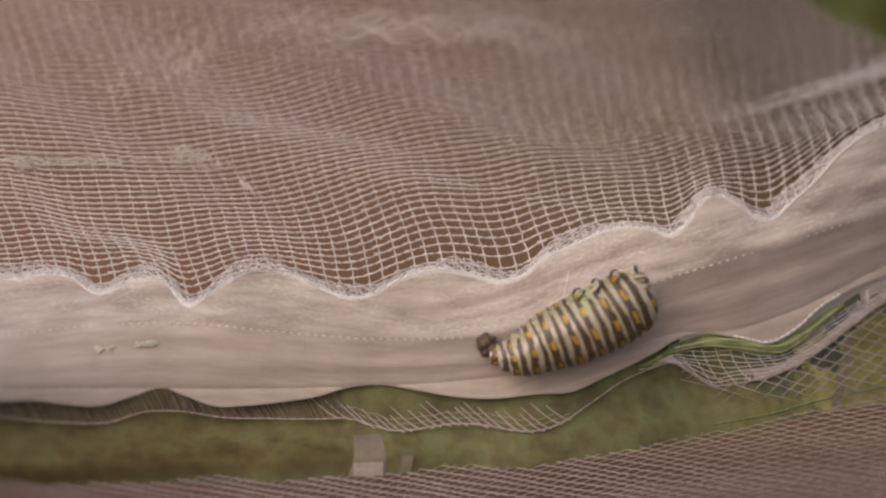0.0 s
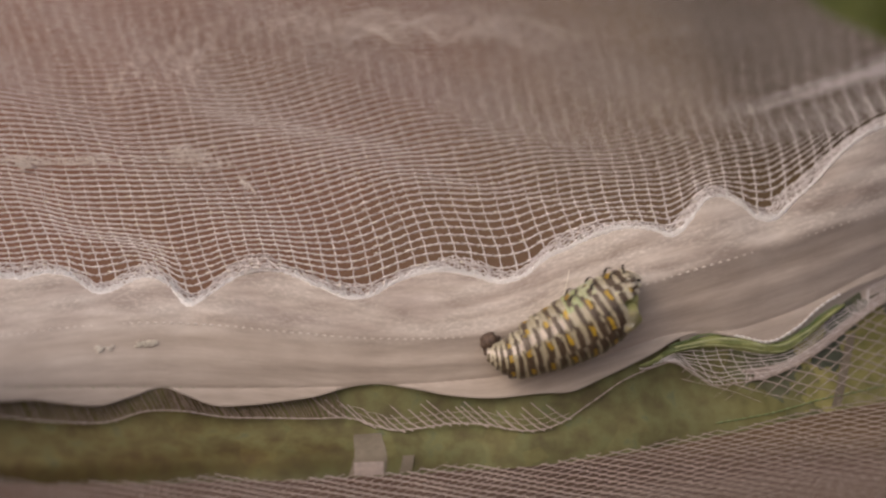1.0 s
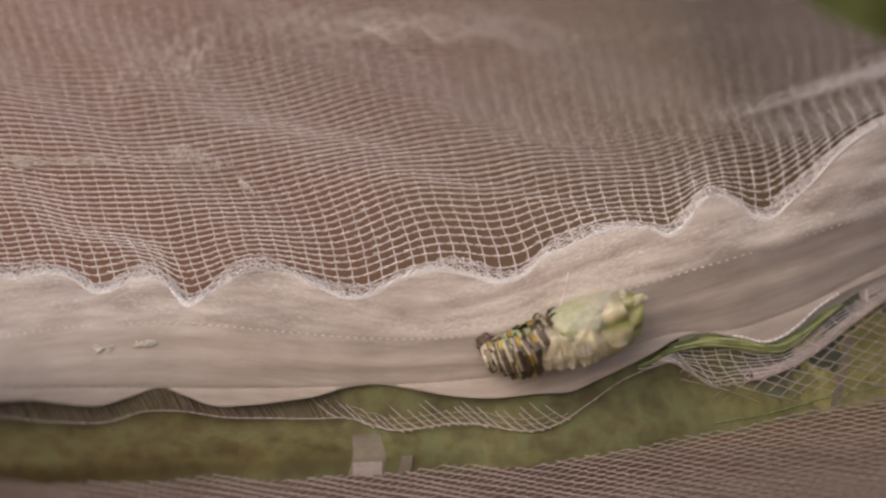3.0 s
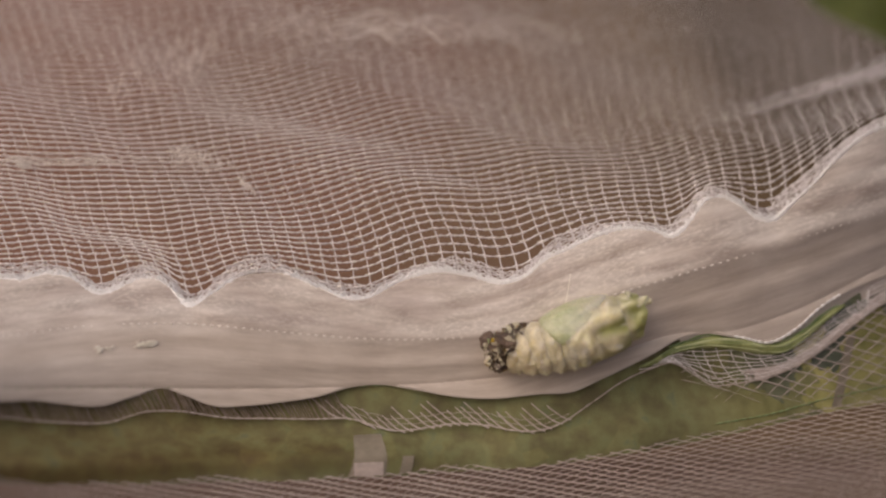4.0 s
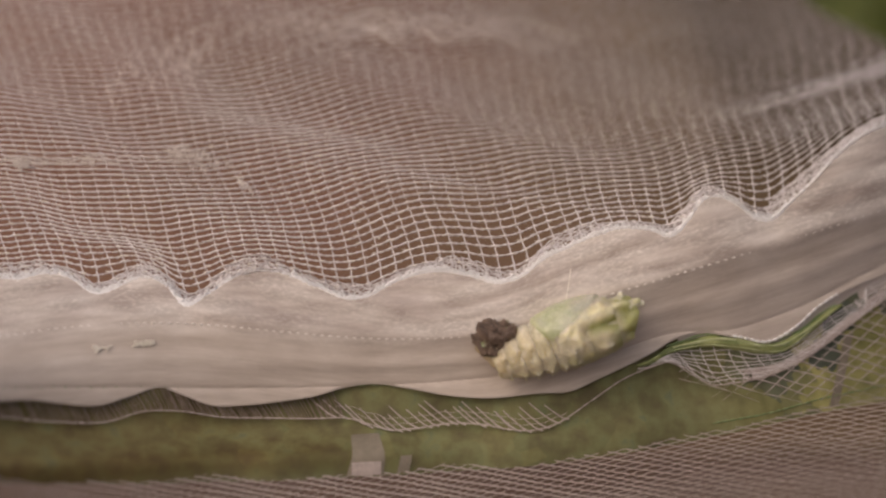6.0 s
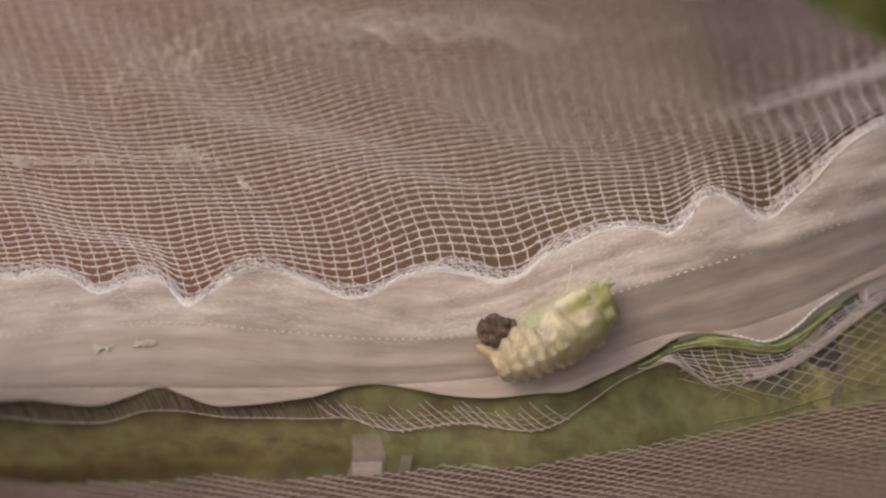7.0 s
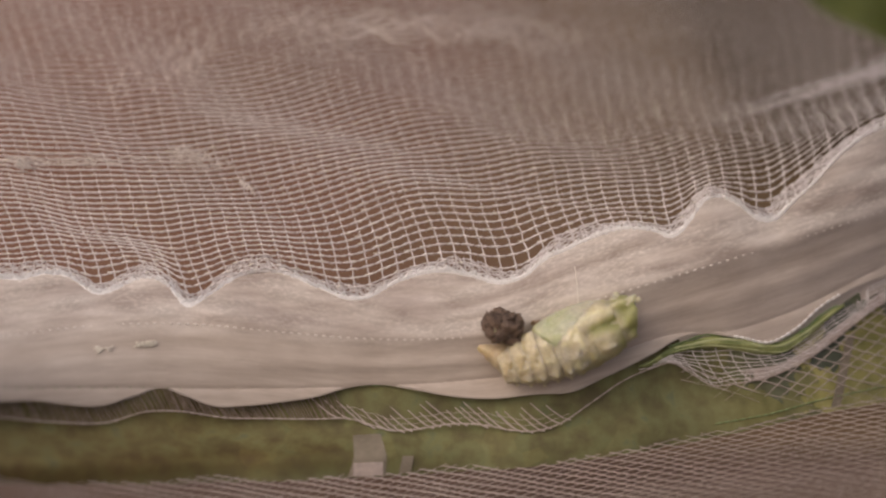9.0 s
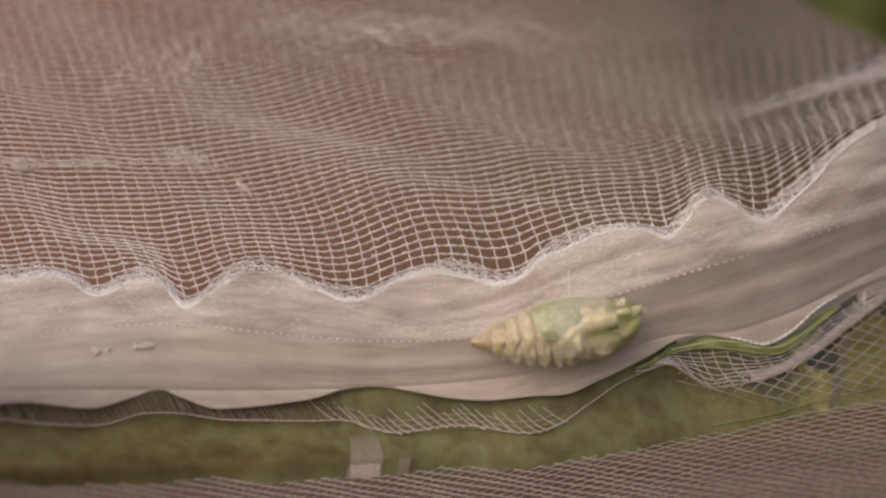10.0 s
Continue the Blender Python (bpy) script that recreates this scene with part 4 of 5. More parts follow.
@functools.lru_cache(maxsize=None)
def spine(t):
    """The bow of the body at a time, and a table that spaces its slices evenly along it."""
    tx, tz, mx, mz, hx, hz, roll = [float(np.interp(t, SPINE[:, 0], SPINE[:, k])) for k in range(1, 8)]
    cx, cz = 2 * mx - (tx + hx) / 2, 2 * mz - (tz + hz) / 2
    w = np.linspace(0, 1, 41)
    x, z = (1 - w) ** 2 * tx + 2 * w * (1 - w) * cx + w * w * hx, (1 - w) ** 2 * tz + 2 * w * (1 - w) * cz + w * w * hz
    run = np.concatenate([[0], np.cumsum(np.hypot(np.diff(x), np.diff(z)))])
    return tx, tz, cx, cz, hx, hz, roll, w, 0.35 * w + 0.65 * run / run[-1]


def body_frame(t, f):
    """The pose, in mm, of a slice of the body at f of its length."""
    tx, tz, cx, cz, hx, hz, roll, even, run = spine(t)
    if 0 < f < 1:
        f = float(np.interp(f, run, even))
    x = (1 - f) ** 2 * tx + 2 * f * (1 - f) * cx + f * f * hx
    z = (1 - f) ** 2 * tz + 2 * f * (1 - f) * cz + f * f * hz
    dx = 2 * (1 - f) * (cx - tx) + 2 * f * (hx - cx)
    dz = 2 * (1 - f) * (cz - tz) + 2 * f * (hz - cz)
    # the worn skin sags behind the raised rump
    z -= float(np.interp(t, [2.7, 3.8], [1.0, 0.0])) * (math.exp(-((f - 0.2) / 0.14) ** 2) - 0.13)
    y = -2.0 - girth(min(1.0, max(0.0, f)))
    return pose(x, y, z, 0, -math.degrees(math.atan2(dz, dx)), 0) @ pose(0, 0, 0, -roll, 0, 0)


def shrunk(m):
    m = m.copy()
    m.translation = m.translation * MM
    return m


def hill(u, deg, u0, a0, wide, arc):
    """A soft bump on a body piece, at u0 along it and a0 degrees round it."""
    off = (deg - a0 + 180) % 360 - 180
    return np.exp(-((u - u0) / wide) ** 2 - (off / arc) ** 2)


def crumple(u, deg, seed, size, half, r):
    """Soft noise over a body piece, about size mm across."""
    a = np.radians(deg)
    out = np.empty(u.shape)
    for i in range(u.size):
        out.flat[i] = noise.noise((u.flat[i] * half / size + seed * 3.7, r * math.sin(a.flat[i]) / size, r * math.cos(a.flat[i]) / size))
    return out


def shell(half, radius, nu, na):
    """A closed body piece along x; radius(u, degrees from the underside) in mm, on grids."""
    u, a = np.meshgrid(np.linspace(-1, 1, nu), np.linspace(0, 2 * math.pi, na, endpoint=False), indexing="ij")
    deg = (np.degrees(a) + 180) % 360 - 180
    r = radius(u, deg)
    v = np.stack([u * half, -r * np.sin(a), -r * np.cos(a)], 2).reshape(-1, 3)
    f = [((i - 1) * na + j, (i - 1) * na + (j + 1) % na, i * na + (j + 1) % na, i * na + j) for i in range(1, nu) for j in range(na)]
    f += [tuple(range(na))[::-1], tuple(range((nu - 1) * na, nu * na))]
    return (v, f), u, deg


def pigment(ob, olive, tan, white):
    """How green, tan and white the skin is at each point."""
    hue = np.stack(np.broadcast_arrays(olive, tan, white), -1).reshape(-1, 3)
    ob.data.attributes.new("hue", "FLOAT_VECTOR", "POINT").data.foreach_set("vector", np.clip(hue, 0, 1).ravel())
    return ob


def horn(x, y, z, dx, dy, dz, r, n=8):
    w = np.linspace(0, 1, n)
    return tube(np.stack([x + dx * w, y + dy * w, z + dz * w + 0.25 * abs(dx) * w * w], 1), r * (1 - w) ** 0.7 + 0.07, 8)


def plain(ob, olive=0.0, tan=0.0, white=0.0):
    return pigment(ob, np.full(len(ob.data.vertices), olive), tan, white)


def abdomen_segment(k, f, parent):
    """A swollen ring with two rows of tubercles and a row of pits on each flank."""
    R, half = plump(f) * 0.94, 1.85
    lift = 0.18 + 0.05 * k

    def radius(u, deg):
        lean = 1 + 0.07 * u
        r = R * lean * (0.78 + 0.22 * (1 - np.abs(u) ** 2.2))
        for s in (-1, 1):
            r = r + lift * hill(u, deg, -0.05, s * 24, 0.36, 9) + 0.16 * hill(u, deg, 0.3, s * 42, 0.3, 9)
            r = r + 0.24 * hill(u, deg, 0.28, s * 60, 0.30, 9) + 0.2 * hill(u, deg, -0.42, s * 63, 0.26, 8)
            r = r - 0.30 * hill(u, deg, -0.08, s * 66, 0.17, 5) - 0.20 * hill(u, deg, 0.12, s * 78, 0.14, 5)
            r = r + 0.20 * hill(u, deg, 0.05, s * 90, 0.45, 12) + 0.14 * hill(u, deg, -0.1, s * 125, 0.5, 18)
        r = r + 0.22 * crumple(u, deg, 50 + k, 1.3, half, R) + 0.08 * crumple(u, deg, 80 + k, 0.55, half, R)
        return r * np.where(np.abs(u) > 0.97, 0.8, 1.0)
    shape, u, deg = shell(half, radius, 33, 120)
    ob = part("abdomen_segment", shape, M_PUPA, parent)
    white = 0.8 * sum(hill(u, deg, -0.05, s * 24, 0.4, 12) + 0.6 * hill(u, deg, 0.2, s * 60, 0.4, 10) for s in (-1, 1))
    seam = np.clip((np.abs(u) - 0.62) / 0.3, 0, 1)
    pigment(ob, 0.13 * seam + 0.06 * (k > 2), 0.42 - 0.12 * k + 0.08 * np.clip((110 - np.abs(deg)) / 60, 0, 1), white)
    for a in (-24, 24):
        q = radians(a)
        out = R + (lift if abs(a) < 40 else 0.3) * 0.72
        size = 0.19 * (1 + 0.3 * math.sin(k * 7 + a))
        plain(part("tubercle", horn(-0.05, -out * math.sin(q), -out * math.cos(q), -0.25, -size * 1.5 * math.sin(q), -size * 1.5 * math.cos(q), size), M_PUPA, ob), 0, 0.15, 0.8)
    return ob


def thorax_part(parent):
    """The lumpy fore body: a pale crest over olive hollows, and leg sheaths in ridges."""
    half, R = 5.3, 5.0

    def crest(u):
        return 84 + 26 * np.clip((u + 0.75) / 0.8, 0, 1)

    def radius(u, deg):
        r = R * (1 - 0.05 * u) * (0.86 + 0.14 * (1 - np.abs(u) ** 4))
        for s in (-1, 1):
            d = s * deg
            r = r + 0.42 * np.exp(-((d - crest(u)) / 9) ** 2) * np.clip((u + 0.9) / 0.4, 0, 1)
            r = r - 0.62 * np.exp(-((d - crest(u) + 29) / 13) ** 2) * np.clip((u + 0.15) / 0.3, 0, 1)
            r = r + 0.5 * hill(u, d, -0.30, 74, 0.13, 14) + 0.3 * hill(u, d, -0.30, 56, 0.12, 10) + 0.3 * hill(u, d, -0.02, 66, 0.10, 10)
            r = r + 0.55 * hill(u, d, 0.42, 38, 0.20, 8) + 0.3 * hill(u, d, -0.55, 50, 0.09, 8) + 0.5 * hill(u, d, -0.62, 26, 0.12, 9) + 0.4 * hill(u, d, -0.1, 28, 0.12, 9)
            r = r + 0.4 * hill(u, d, 0.12, 140, 0.2, 16) + 0.3 * hill(u, d, 0.62, 128, 0.16, 12)
            r = r - 0.25 * np.exp(-((u - 0.22 + 0.003 * d) / 0.05) ** 2) * np.clip((d - 20) / 20, 0, 1) * np.clip((100 - d) / 20, 0, 1)
        r = r + 0.22 * crumple(u, deg, 71, 1.7, half, R) + 0.06 * crumple(u, deg, 72, 0.7, half, R)
        return r * np.where(np.abs(u) > 0.985, 0.7, 1.0)
    shape, u, deg = shell(half, radius, 57, 132)
    ob = part("thorax", shape, M_PUPA, parent)
    d = np.abs(deg)
    olive = 1.0 * np.exp(-((d - crest(u) + 28) / 17) ** 2) * np.clip((u + 0.1) / 0.3, 0, 1) + 0.45 * np.clip((60 - d) / 30, 0, 1) + 0.35 * np.clip((u - 0.5) / 0.4, 0, 1)
    white = 0.9 * np.exp(-((d - crest(u)) / 13) ** 2) + 0.9 * hill(u, d, -0.30, 70, 0.12, 16) + 0.8 * hill(u, d, 0.42, 38, 0.2, 8) + 0.55 * np.clip((d - 112) / 20, 0, 1) * np.clip((0.5 - u) / 0.5, 0, 1)
    pigment(ob, olive - 0.6 * white, 0.1, white)
    for x, a, h in ((2.6, 38, 0.35), (-2.9, 50, 0.2)):
        for s in (-1, 1):
            q = radians(a)
            plain(part("tubercle", horn(x, -s * 4.9 * math.sin(q), -4.9 * math.cos(q), 0.8, -s * h * math.sin(q) * 0.5, -h * math.cos(q), 0.45), M_PUPA, ob), 0, 0.1, 0.9)
    return ob


def wing_case(side, parent):
    """A smooth shell on the upper flank with faint veins."""
    u, a = np.meshgrid(np.linspace(0, 1, 44), np.linspace(0, 1, 30))
    rise = np.sin(np.clip(a, 0, 1) * math.pi / 2) ** 0.35
    ang = np.radians(84 + 92 * a + (30 * u**2 - 10 * np.sin(u * math.pi)) * (1 - a))
    r = 4.5 + 1.15 * np.sin(np.clip(u, 0, 1) * math.pi) ** 0.5 * rise
    r = r + 0.05 * np.sin(a * 26 - u * 9) * np.sin(u * math.pi) + 0.14 * wavy(u * 9, a * 9, 3, 1.7) + 0.05 * wavy(u * 9, a * 9, 4, 0.6)
    left, right = -4.6 + 2.4 * (1 - a) ** 2 + 1.5 * np.maximum(a - 0.6, 0), 5.4 + 2.4 * a
    x = left + (right - left) * u
    g = np.stack([x, side * r * np.sin(ang), -r * np.cos(ang)], 2)
    ob = part("wing_case", sheet(g[:, ::side], 0.3), M_WING, parent, "smooth pale green wing case")
    green = 0.25 * np.exp(-(u / 0.12) ** 2) + 0.25 * np.exp(-(a / 0.10) ** 2)
    hue = [q[:, ::side].ravel() for q in (green, 0 * u, 0.05 + 1.0 * np.clip((u - 0.45) / 0.4, 0, 1))]
    return pigment(ob, *[np.concatenate([q, q]) for q in hue])


def head_part(parent):
    """A blunt head cut off aslant, with two horns and an olive face between them."""
    half, R = 3.5, 4.15

    def radius(u, deg):
        r = R * (1.0 - 0.16 * (u + 1) / 2) * (0.9 + 0.1 * (1 - np.maximum(u, 0) ** 3))
        r = r + 0.45 * hill(u, deg, 0.55, 150, 0.35, 20) + 0.45 * hill(u, deg, 0.1, -150, 0.4, 22) + 0.4 * hill(u, deg, 0.1, 118, 0.5, 8)
        r = r - 0.5 * hill(u, deg, 0.3, 92, 0.6, 16) + 0.4 * hill(u, deg, 0.0, 58, 0.35, 12) - 0.35 * hill(u, deg, 0.45, 38, 0.3, 12) + 0.3 * hill(u, deg, 0.3, 15, 0.4, 14)
        return r + 0.18 * crumple(u, deg, 83, 1.3, half, R) + 0.08 * crumple(u, deg, 84, 0.5, half, R)
    (v, f), u, deg = shell(half, radius, 33, 96)
    # the front is drawn in to a hollow face that leans towards the upper horn
    front = np.clip((v[:, 0] / half - 0.45) / 0.55, 0, 1)
    v[:, 0] -= front * (0.14 * np.maximum(v[:, 2], 0) + 0.6 * np.maximum(-v[:, 2] - 0.3, 0) + 0.25 * (4 - np.hypot(v[:, 1], v[:, 2])).clip(0, 4) * 0.5)
    ob = part("head", (v, f), M_PUPA, parent, "olive-green head of the chrysalis")
    pigment(ob, 0.35 + 0.75 * np.clip((u + 0.1) / 0.5, 0, 1) * np.clip((165 - np.abs(deg)) / 30, 0, 1) * np.clip((np.abs(deg) - 5) / 40, 0, 1), 0.0, 0.7 * hill(u, np.abs(deg), 0, 122, 0.8, 10))
    for x, y, z, dx, dy, dz in ((1.3, -1.5, 2.8, 0.5, -0.2, 1.0), (2.3, -1.9, 1.2, 2.0, -0.5, 0.45)):
        plain(part("horn", horn(x, y, z, dx, dy, dz, 1.45), M_PUPA, ob), 0.45, 0, 0.4)
    # pale rim that links the horns
    w = np.linspace(0, 1, 14)
    rim = np.stack([1.6 + 3.0 * w - 1.3 * np.sin(w * math.pi), -1.9 - 0.5 * np.sin(w * math.pi), 3.9 - 2.7 * w - 0.9 * np.sin(w * math.pi)], 1)
    plain(part("face_rim", tube(rim, 0.42 + 0.1 * np.cos(w * 2 * math.pi), 8), M_PUPA, ob), 0.15, 0, 0.7)
    return ob


def chrysalis():
    top = tagged(new("chrysalis"), "pale cream-green chrysalis wriggling on the white zip tape", "chrysalis")
    top.location = (0.012, -0.002, -0.015)

    def cone(u, deg):
        r = 0.35 + 2.75 * ((u + 1) / 2) ** 0.85
        return r + 0.10 * np.sin(u * 9) * (u > -0.4) + 0.14 * crumple(u, deg, 41, 1.2, 3.2, 2.0)
    shape, u, deg = shell(3.2, cone, 27, 48)
    tail = pigment(part("tail", shape, M_PUPA, top, "tan pointed tail tip"), 0, 0.85 - 0.25 * (u > 0.4), 0)
    pieces = [(tail, 0.085)]
    for k, f in enumerate((0.165, 0.245, 0.325, 0.41, 0.495, 0.575)):
        pieces.append((abdomen_segment(k, f, top), f))
    pieces.append((thorax_part(top), 0.68))
    for side in (-1, 1):
        pieces.append((wing_case(side, top), 0.515))
    pieces.append((head_part(top), 0.90))
    return top, pieces


CHRYSALIS, BODY = chrysalis()

RINGS, PLATES = 16, 10


def skin_plate(k, p):
    """One of ten plates of a ring of larval skin, in the ring's own space. Returns its shape, centre and pattern."""
    s = (k + 0.5) / RINGS
    r0 = girth(s) + 0.45 + 0.4 * min(1.0, s / 0.3)
    slope = (girth(min(1, s + 0.05)) - girth(max(0, s - 0.05))) / 0.1 / 31.0
    a0, a1 = 2 * math.pi * (p - 0.5) / PLATES - 0.02, 2 * math.pi * (p + 0.5) / PLATES + 0.02
    us, an = np.meshgrid(np.linspace(-1.25, 1.25, 11), np.linspace(a0, a1, 8))
    x = us * 0.97
    r = r0 + slope * x - 0.16 * us - 0.12 * np.abs(us) ** 2.2
    if k >= RINGS:
        # the dome that closes the front
        x = (k - RINGS) * 1.5 + us * 0.97
        r = 4.75 * np.sqrt(np.clip(1 - ((x + 1.0) / 4.3) ** 2, 0.01, 1)) - 0.12 * us**2
    y, z = -r * np.sin(an), -r * np.cos(an)
    wr = wavy(x + 9 * k, y * 1.3 + z, 5, 1.1)
    y, z = y * (1 + 0.016 * wr), z * (1 + 0.016 * wr)
    g = np.stack([x, y, z], 2)
    mid = Vector(g.reshape(-1, 3).mean(axis=0).tolist())
    band = np.stack([us, an, np.full(us.shape, float(min(k, RINGS)))], 2)[:, ::-1].reshape(-1, 3)
    return sheet(g[:, ::-1], 0.12), mid, np.concatenate([band, band])


def banded(ob, band):
    ob.data.attributes.new("band", "FLOAT_VECTOR", "POINT").data.foreach_set("vector", np.asarray(band, float).ravel())
    return ob


def skin_lobe(k):
    """A rounded, wrinkled fold of the stripped lining."""
    rng = np.random.RandomState(300 + k)
    a, b = np.meshgrid(np.linspace(0, math.pi, 15), np.linspace(0, 2 * math.pi, 22, endpoint=False), indexing="ij")
    n = np.stack([np.cos(a), np.sin(a) * np.cos(b), np.sin(a) * np.sin(b)], 2)
    size = np.array((1.65, 1.15, 1.15)) * rng.uniform(0.85, 1.12)
    ridge = 1 + 0.10 * np.sin(n[:, :, 1] * 9 + n[:, :, 0] * 5 + k) + 0.34 * wavy(n[:, :, 0] * 3 + 4 * k, n[:, :, 2] * 3 + 2 * n[:, :, 1], k, 1.1)
    v = (n * size * ridge[:, :, None]).reshape(-1, 3)
    v[:, 2] += 0.25 * v[:, 0] ** 2
    f = [(i * 22 + j, i * 22 + (j + 1) % 22, (i + 1) * 22 + (j + 1) % 22, (i + 1) * 22 + j) for i in range(14) for j in range(22)]
    return v, f


LOBES = 17


def larval_skin():
    top = tagged(new("larval_skin"), "black, cream and yellow striped caterpillar skin being cast off", "caterpillar skin")
    plates = []
    for k in range(RINGS + 2):
        for p in range(PLATES):
            shape, mid, band = skin_plate(k, p)
            ob = banded(part("skin_plate", shape, M_SKIN, top), band)
            ob.data.materials.append(M_INNER)
            for poly in ob.data.polygons:
                q = poly.center
                if poly.normal.y * q.y + poly.normal.z * q.z < 0:
                    poly.material_index = 1
            plates.append((ob, k, p, mid))
            if p in (4, 5) and k in (10, 12, 14):
                # true legs: dark hooks along the upper edge
                q = 2 * math.pi * (p - 0.1 * (p == 4)) / PLATES
                w = np.linspace(0, 1, 11)
                r = girth((k + 0.5) / RINGS) + 0.5
                pts = np.stack([-0.3 + 1.9 * w**1.5 - 0.4 * w**4, -r * math.sin(q) - 0.5 * w, -r * math.cos(q) + 2.1 * w - 1.6 * w**3], 1)
                part("leg", tube(pts, 0.29 * (1 - 0.8 * w**1.5), 7), M_BLACK, ob, "dark hooked leg")
            elif p == 4 and k in (3, 5, 7, 9):
                q = 2 * math.pi * p / PLATES
                r = girth((k + 0.5) / RINGS)
                w = np.linspace(0, 1, 6)
                leg = part("proleg", tube(np.stack([0 * w, -r * math.sin(q) * (1 + 0.02 * w), -r * math.cos(q) + 1.2 * w], 1), 0.8 - 0.3 * w, 7), M_SKIN, ob)
                banded(leg, [(0.7, 2.6, k)] * len(leg.data.vertices))
    # dark rump with its claspers
    def rumpled(u, deg):
        r = 1.75 * np.sqrt(np.clip(1.15 - u * u, 0.1, 1)) + 0.16 * np.cos(np.radians(deg) * 7 + u) + 0.18 * np.sin(u * 9)
        return (r + 0.5 * crumple(u, deg, 95, 1.0, 2.0, 1.8)) * np.where(np.abs(u) > 0.9, 0.7, 1.0)
    (rv, rf), _, _ = shell(2.1, rumpled, 19, 40)
    rv = [(-0.45 * x - 0.82 * z - 0.4, 0.9 * y, 0.82 * x - 0.45 * z + 1.6) for x, y, z in rv]
    rump = part("rump", (rv, rf), M_INNER, top, "dark brown rump of the skin")
    # head capsule, bent over towards the belly
    (cv, cf), u, deg = shell(1.7, lambda u, deg: 1.95 * np.sqrt(np.clip(1 - np.abs(u) ** 2.6, 0.03, 1)) + 0.2 * hill(u, deg, 0.1, 60, 0.5, 25) + 0.1 * crumple(u, deg, 91, 1.0, 1.7, 1.9), 21, 48)
    cv = cv + np.array((1.3, -1.9, 2.3))
    cap = banded(part("head_capsule", (cv, cf), M_SKIN, top, "striped head capsule"), np.stack([np.sin(np.radians(deg) * 6.0 + 2 * u) * 0.9 - 0.2, np.radians(deg) % 6.2832, 15 + 0 * u], 2).reshape(-1, 3))
    for side in (-1, 1):
        w = np.linspace(0, 1, 6)
        part("feeler", tube(np.stack([1.6 + 0.7 * w, -1.9 + side * (0.9 + 0.3 * w), 3.8 + 1.4 * w], 1), 0.24 * (1 - 0.7 * w), 5), M_BLACK, cap)
    # the brown lining gathers in rounded folds
    folds = [part("skin_fold", skin_lobe(k), M_INNER, top, "glossy dark brown fold of skin") for k in range(LOBES)]
    return top, plates, cap, rump, folds


SKIN, SKIN_PLATES, SKIN_HEAD, SKIN_RUMP, SKIN_FOLDS = larval_skin()

# how far towards the head the skin still reaches, on the back (low side) and on the belly (upper side)
SKIN_TIME = [0.0, 0.5, 1.0, 1.5, 2.0, 2.5, 2.7, 3.8, 4.5, 5.0, 10.0]
SKIN_BACK = [1.0, 0.96, 0.83, 0.70, 0.58, 0.47, 0.43, 0.20, 0.16, 0.12, 0.12]
SKIN_BELLY = [1.0, 1.0, 1.0, 0.99, 0.94, 0.85, 0.80, 0.42, 0.30, 0.24, 0.24]
SKIN_BUNCH = [0.0, 0.0, 0.0, 0.0, 0.0, 0.0, 0.02, 0.38, 0.82, 1.0, 1.0]
BELLY_SHARE = (0.0, 0.02, 0.12, 0.42, 0.9, 1.0, 0.9, 0.42, 0.12, 0.02)


def cast_pose(t):
    """Where the bundle of cast skin hangs; at the end it drops off the tape on to the table."""
    if t > 9.25:
        return pose(12.0, -40.0, -76.0, 40, 30, 20)
    x, z = float(np.interp(t, CAST[:, 0], CAST[:, 1])), float(np.interp(t, CAST[:, 0], CAST[:, 2]))
    y = float(np.interp(t, [5.7, 6.8, 7.0, 7.2], [-6.0, -3.6, -3.8, -6.0]))
    return pose(x, y, z, 0, (x - 9.0) * 4.0, 0)


def reach_of(t, share):
    back, belly = np.interp(t, SKIN_TIME, SKIN_BACK), np.interp(t, SKIN_TIME, SKIN_BELLY)
    return float(back), float(back + (belly - back) * share)


def worn_pose(t, k, share, mid):
    """On the body: the rings slide towards the tail and crowd together there."""
    s = min((k + 0.5) / RINGS, 0.97)
    back, far = reach_of(t, share)
    reach = back + (far - back) * max(0.0, min(1.0, (s - 0.3) / 0.5))
    slid = 0.085 * math.log(1 + math.exp((s - 1 + reach) / 0.085)) - 0.01
    now = 0.965 * (s + (slid - s) * min(1.0, (1 - reach) * 5))
    # the rings lean as they are pushed back
    lean = float(np.interp(t, [1.0, 2.2], [0.0, 15.0])) * min(1.0, max(0.0, s / 0.3))
    worn = body_frame(t, now) @ pose(0, 0, 0, 0, -lean, 0)
    if mid.length > 0:
        # the plates close in where the body is thinner
        inward = Vector((0.0, mid.y, mid.z)).normalized()
        worn = worn @ Matrix.Translation(inward * min(0.0, girth(max(now, 0.0)) - girth(min(s, 1.0))) * 0.9)
    return worn


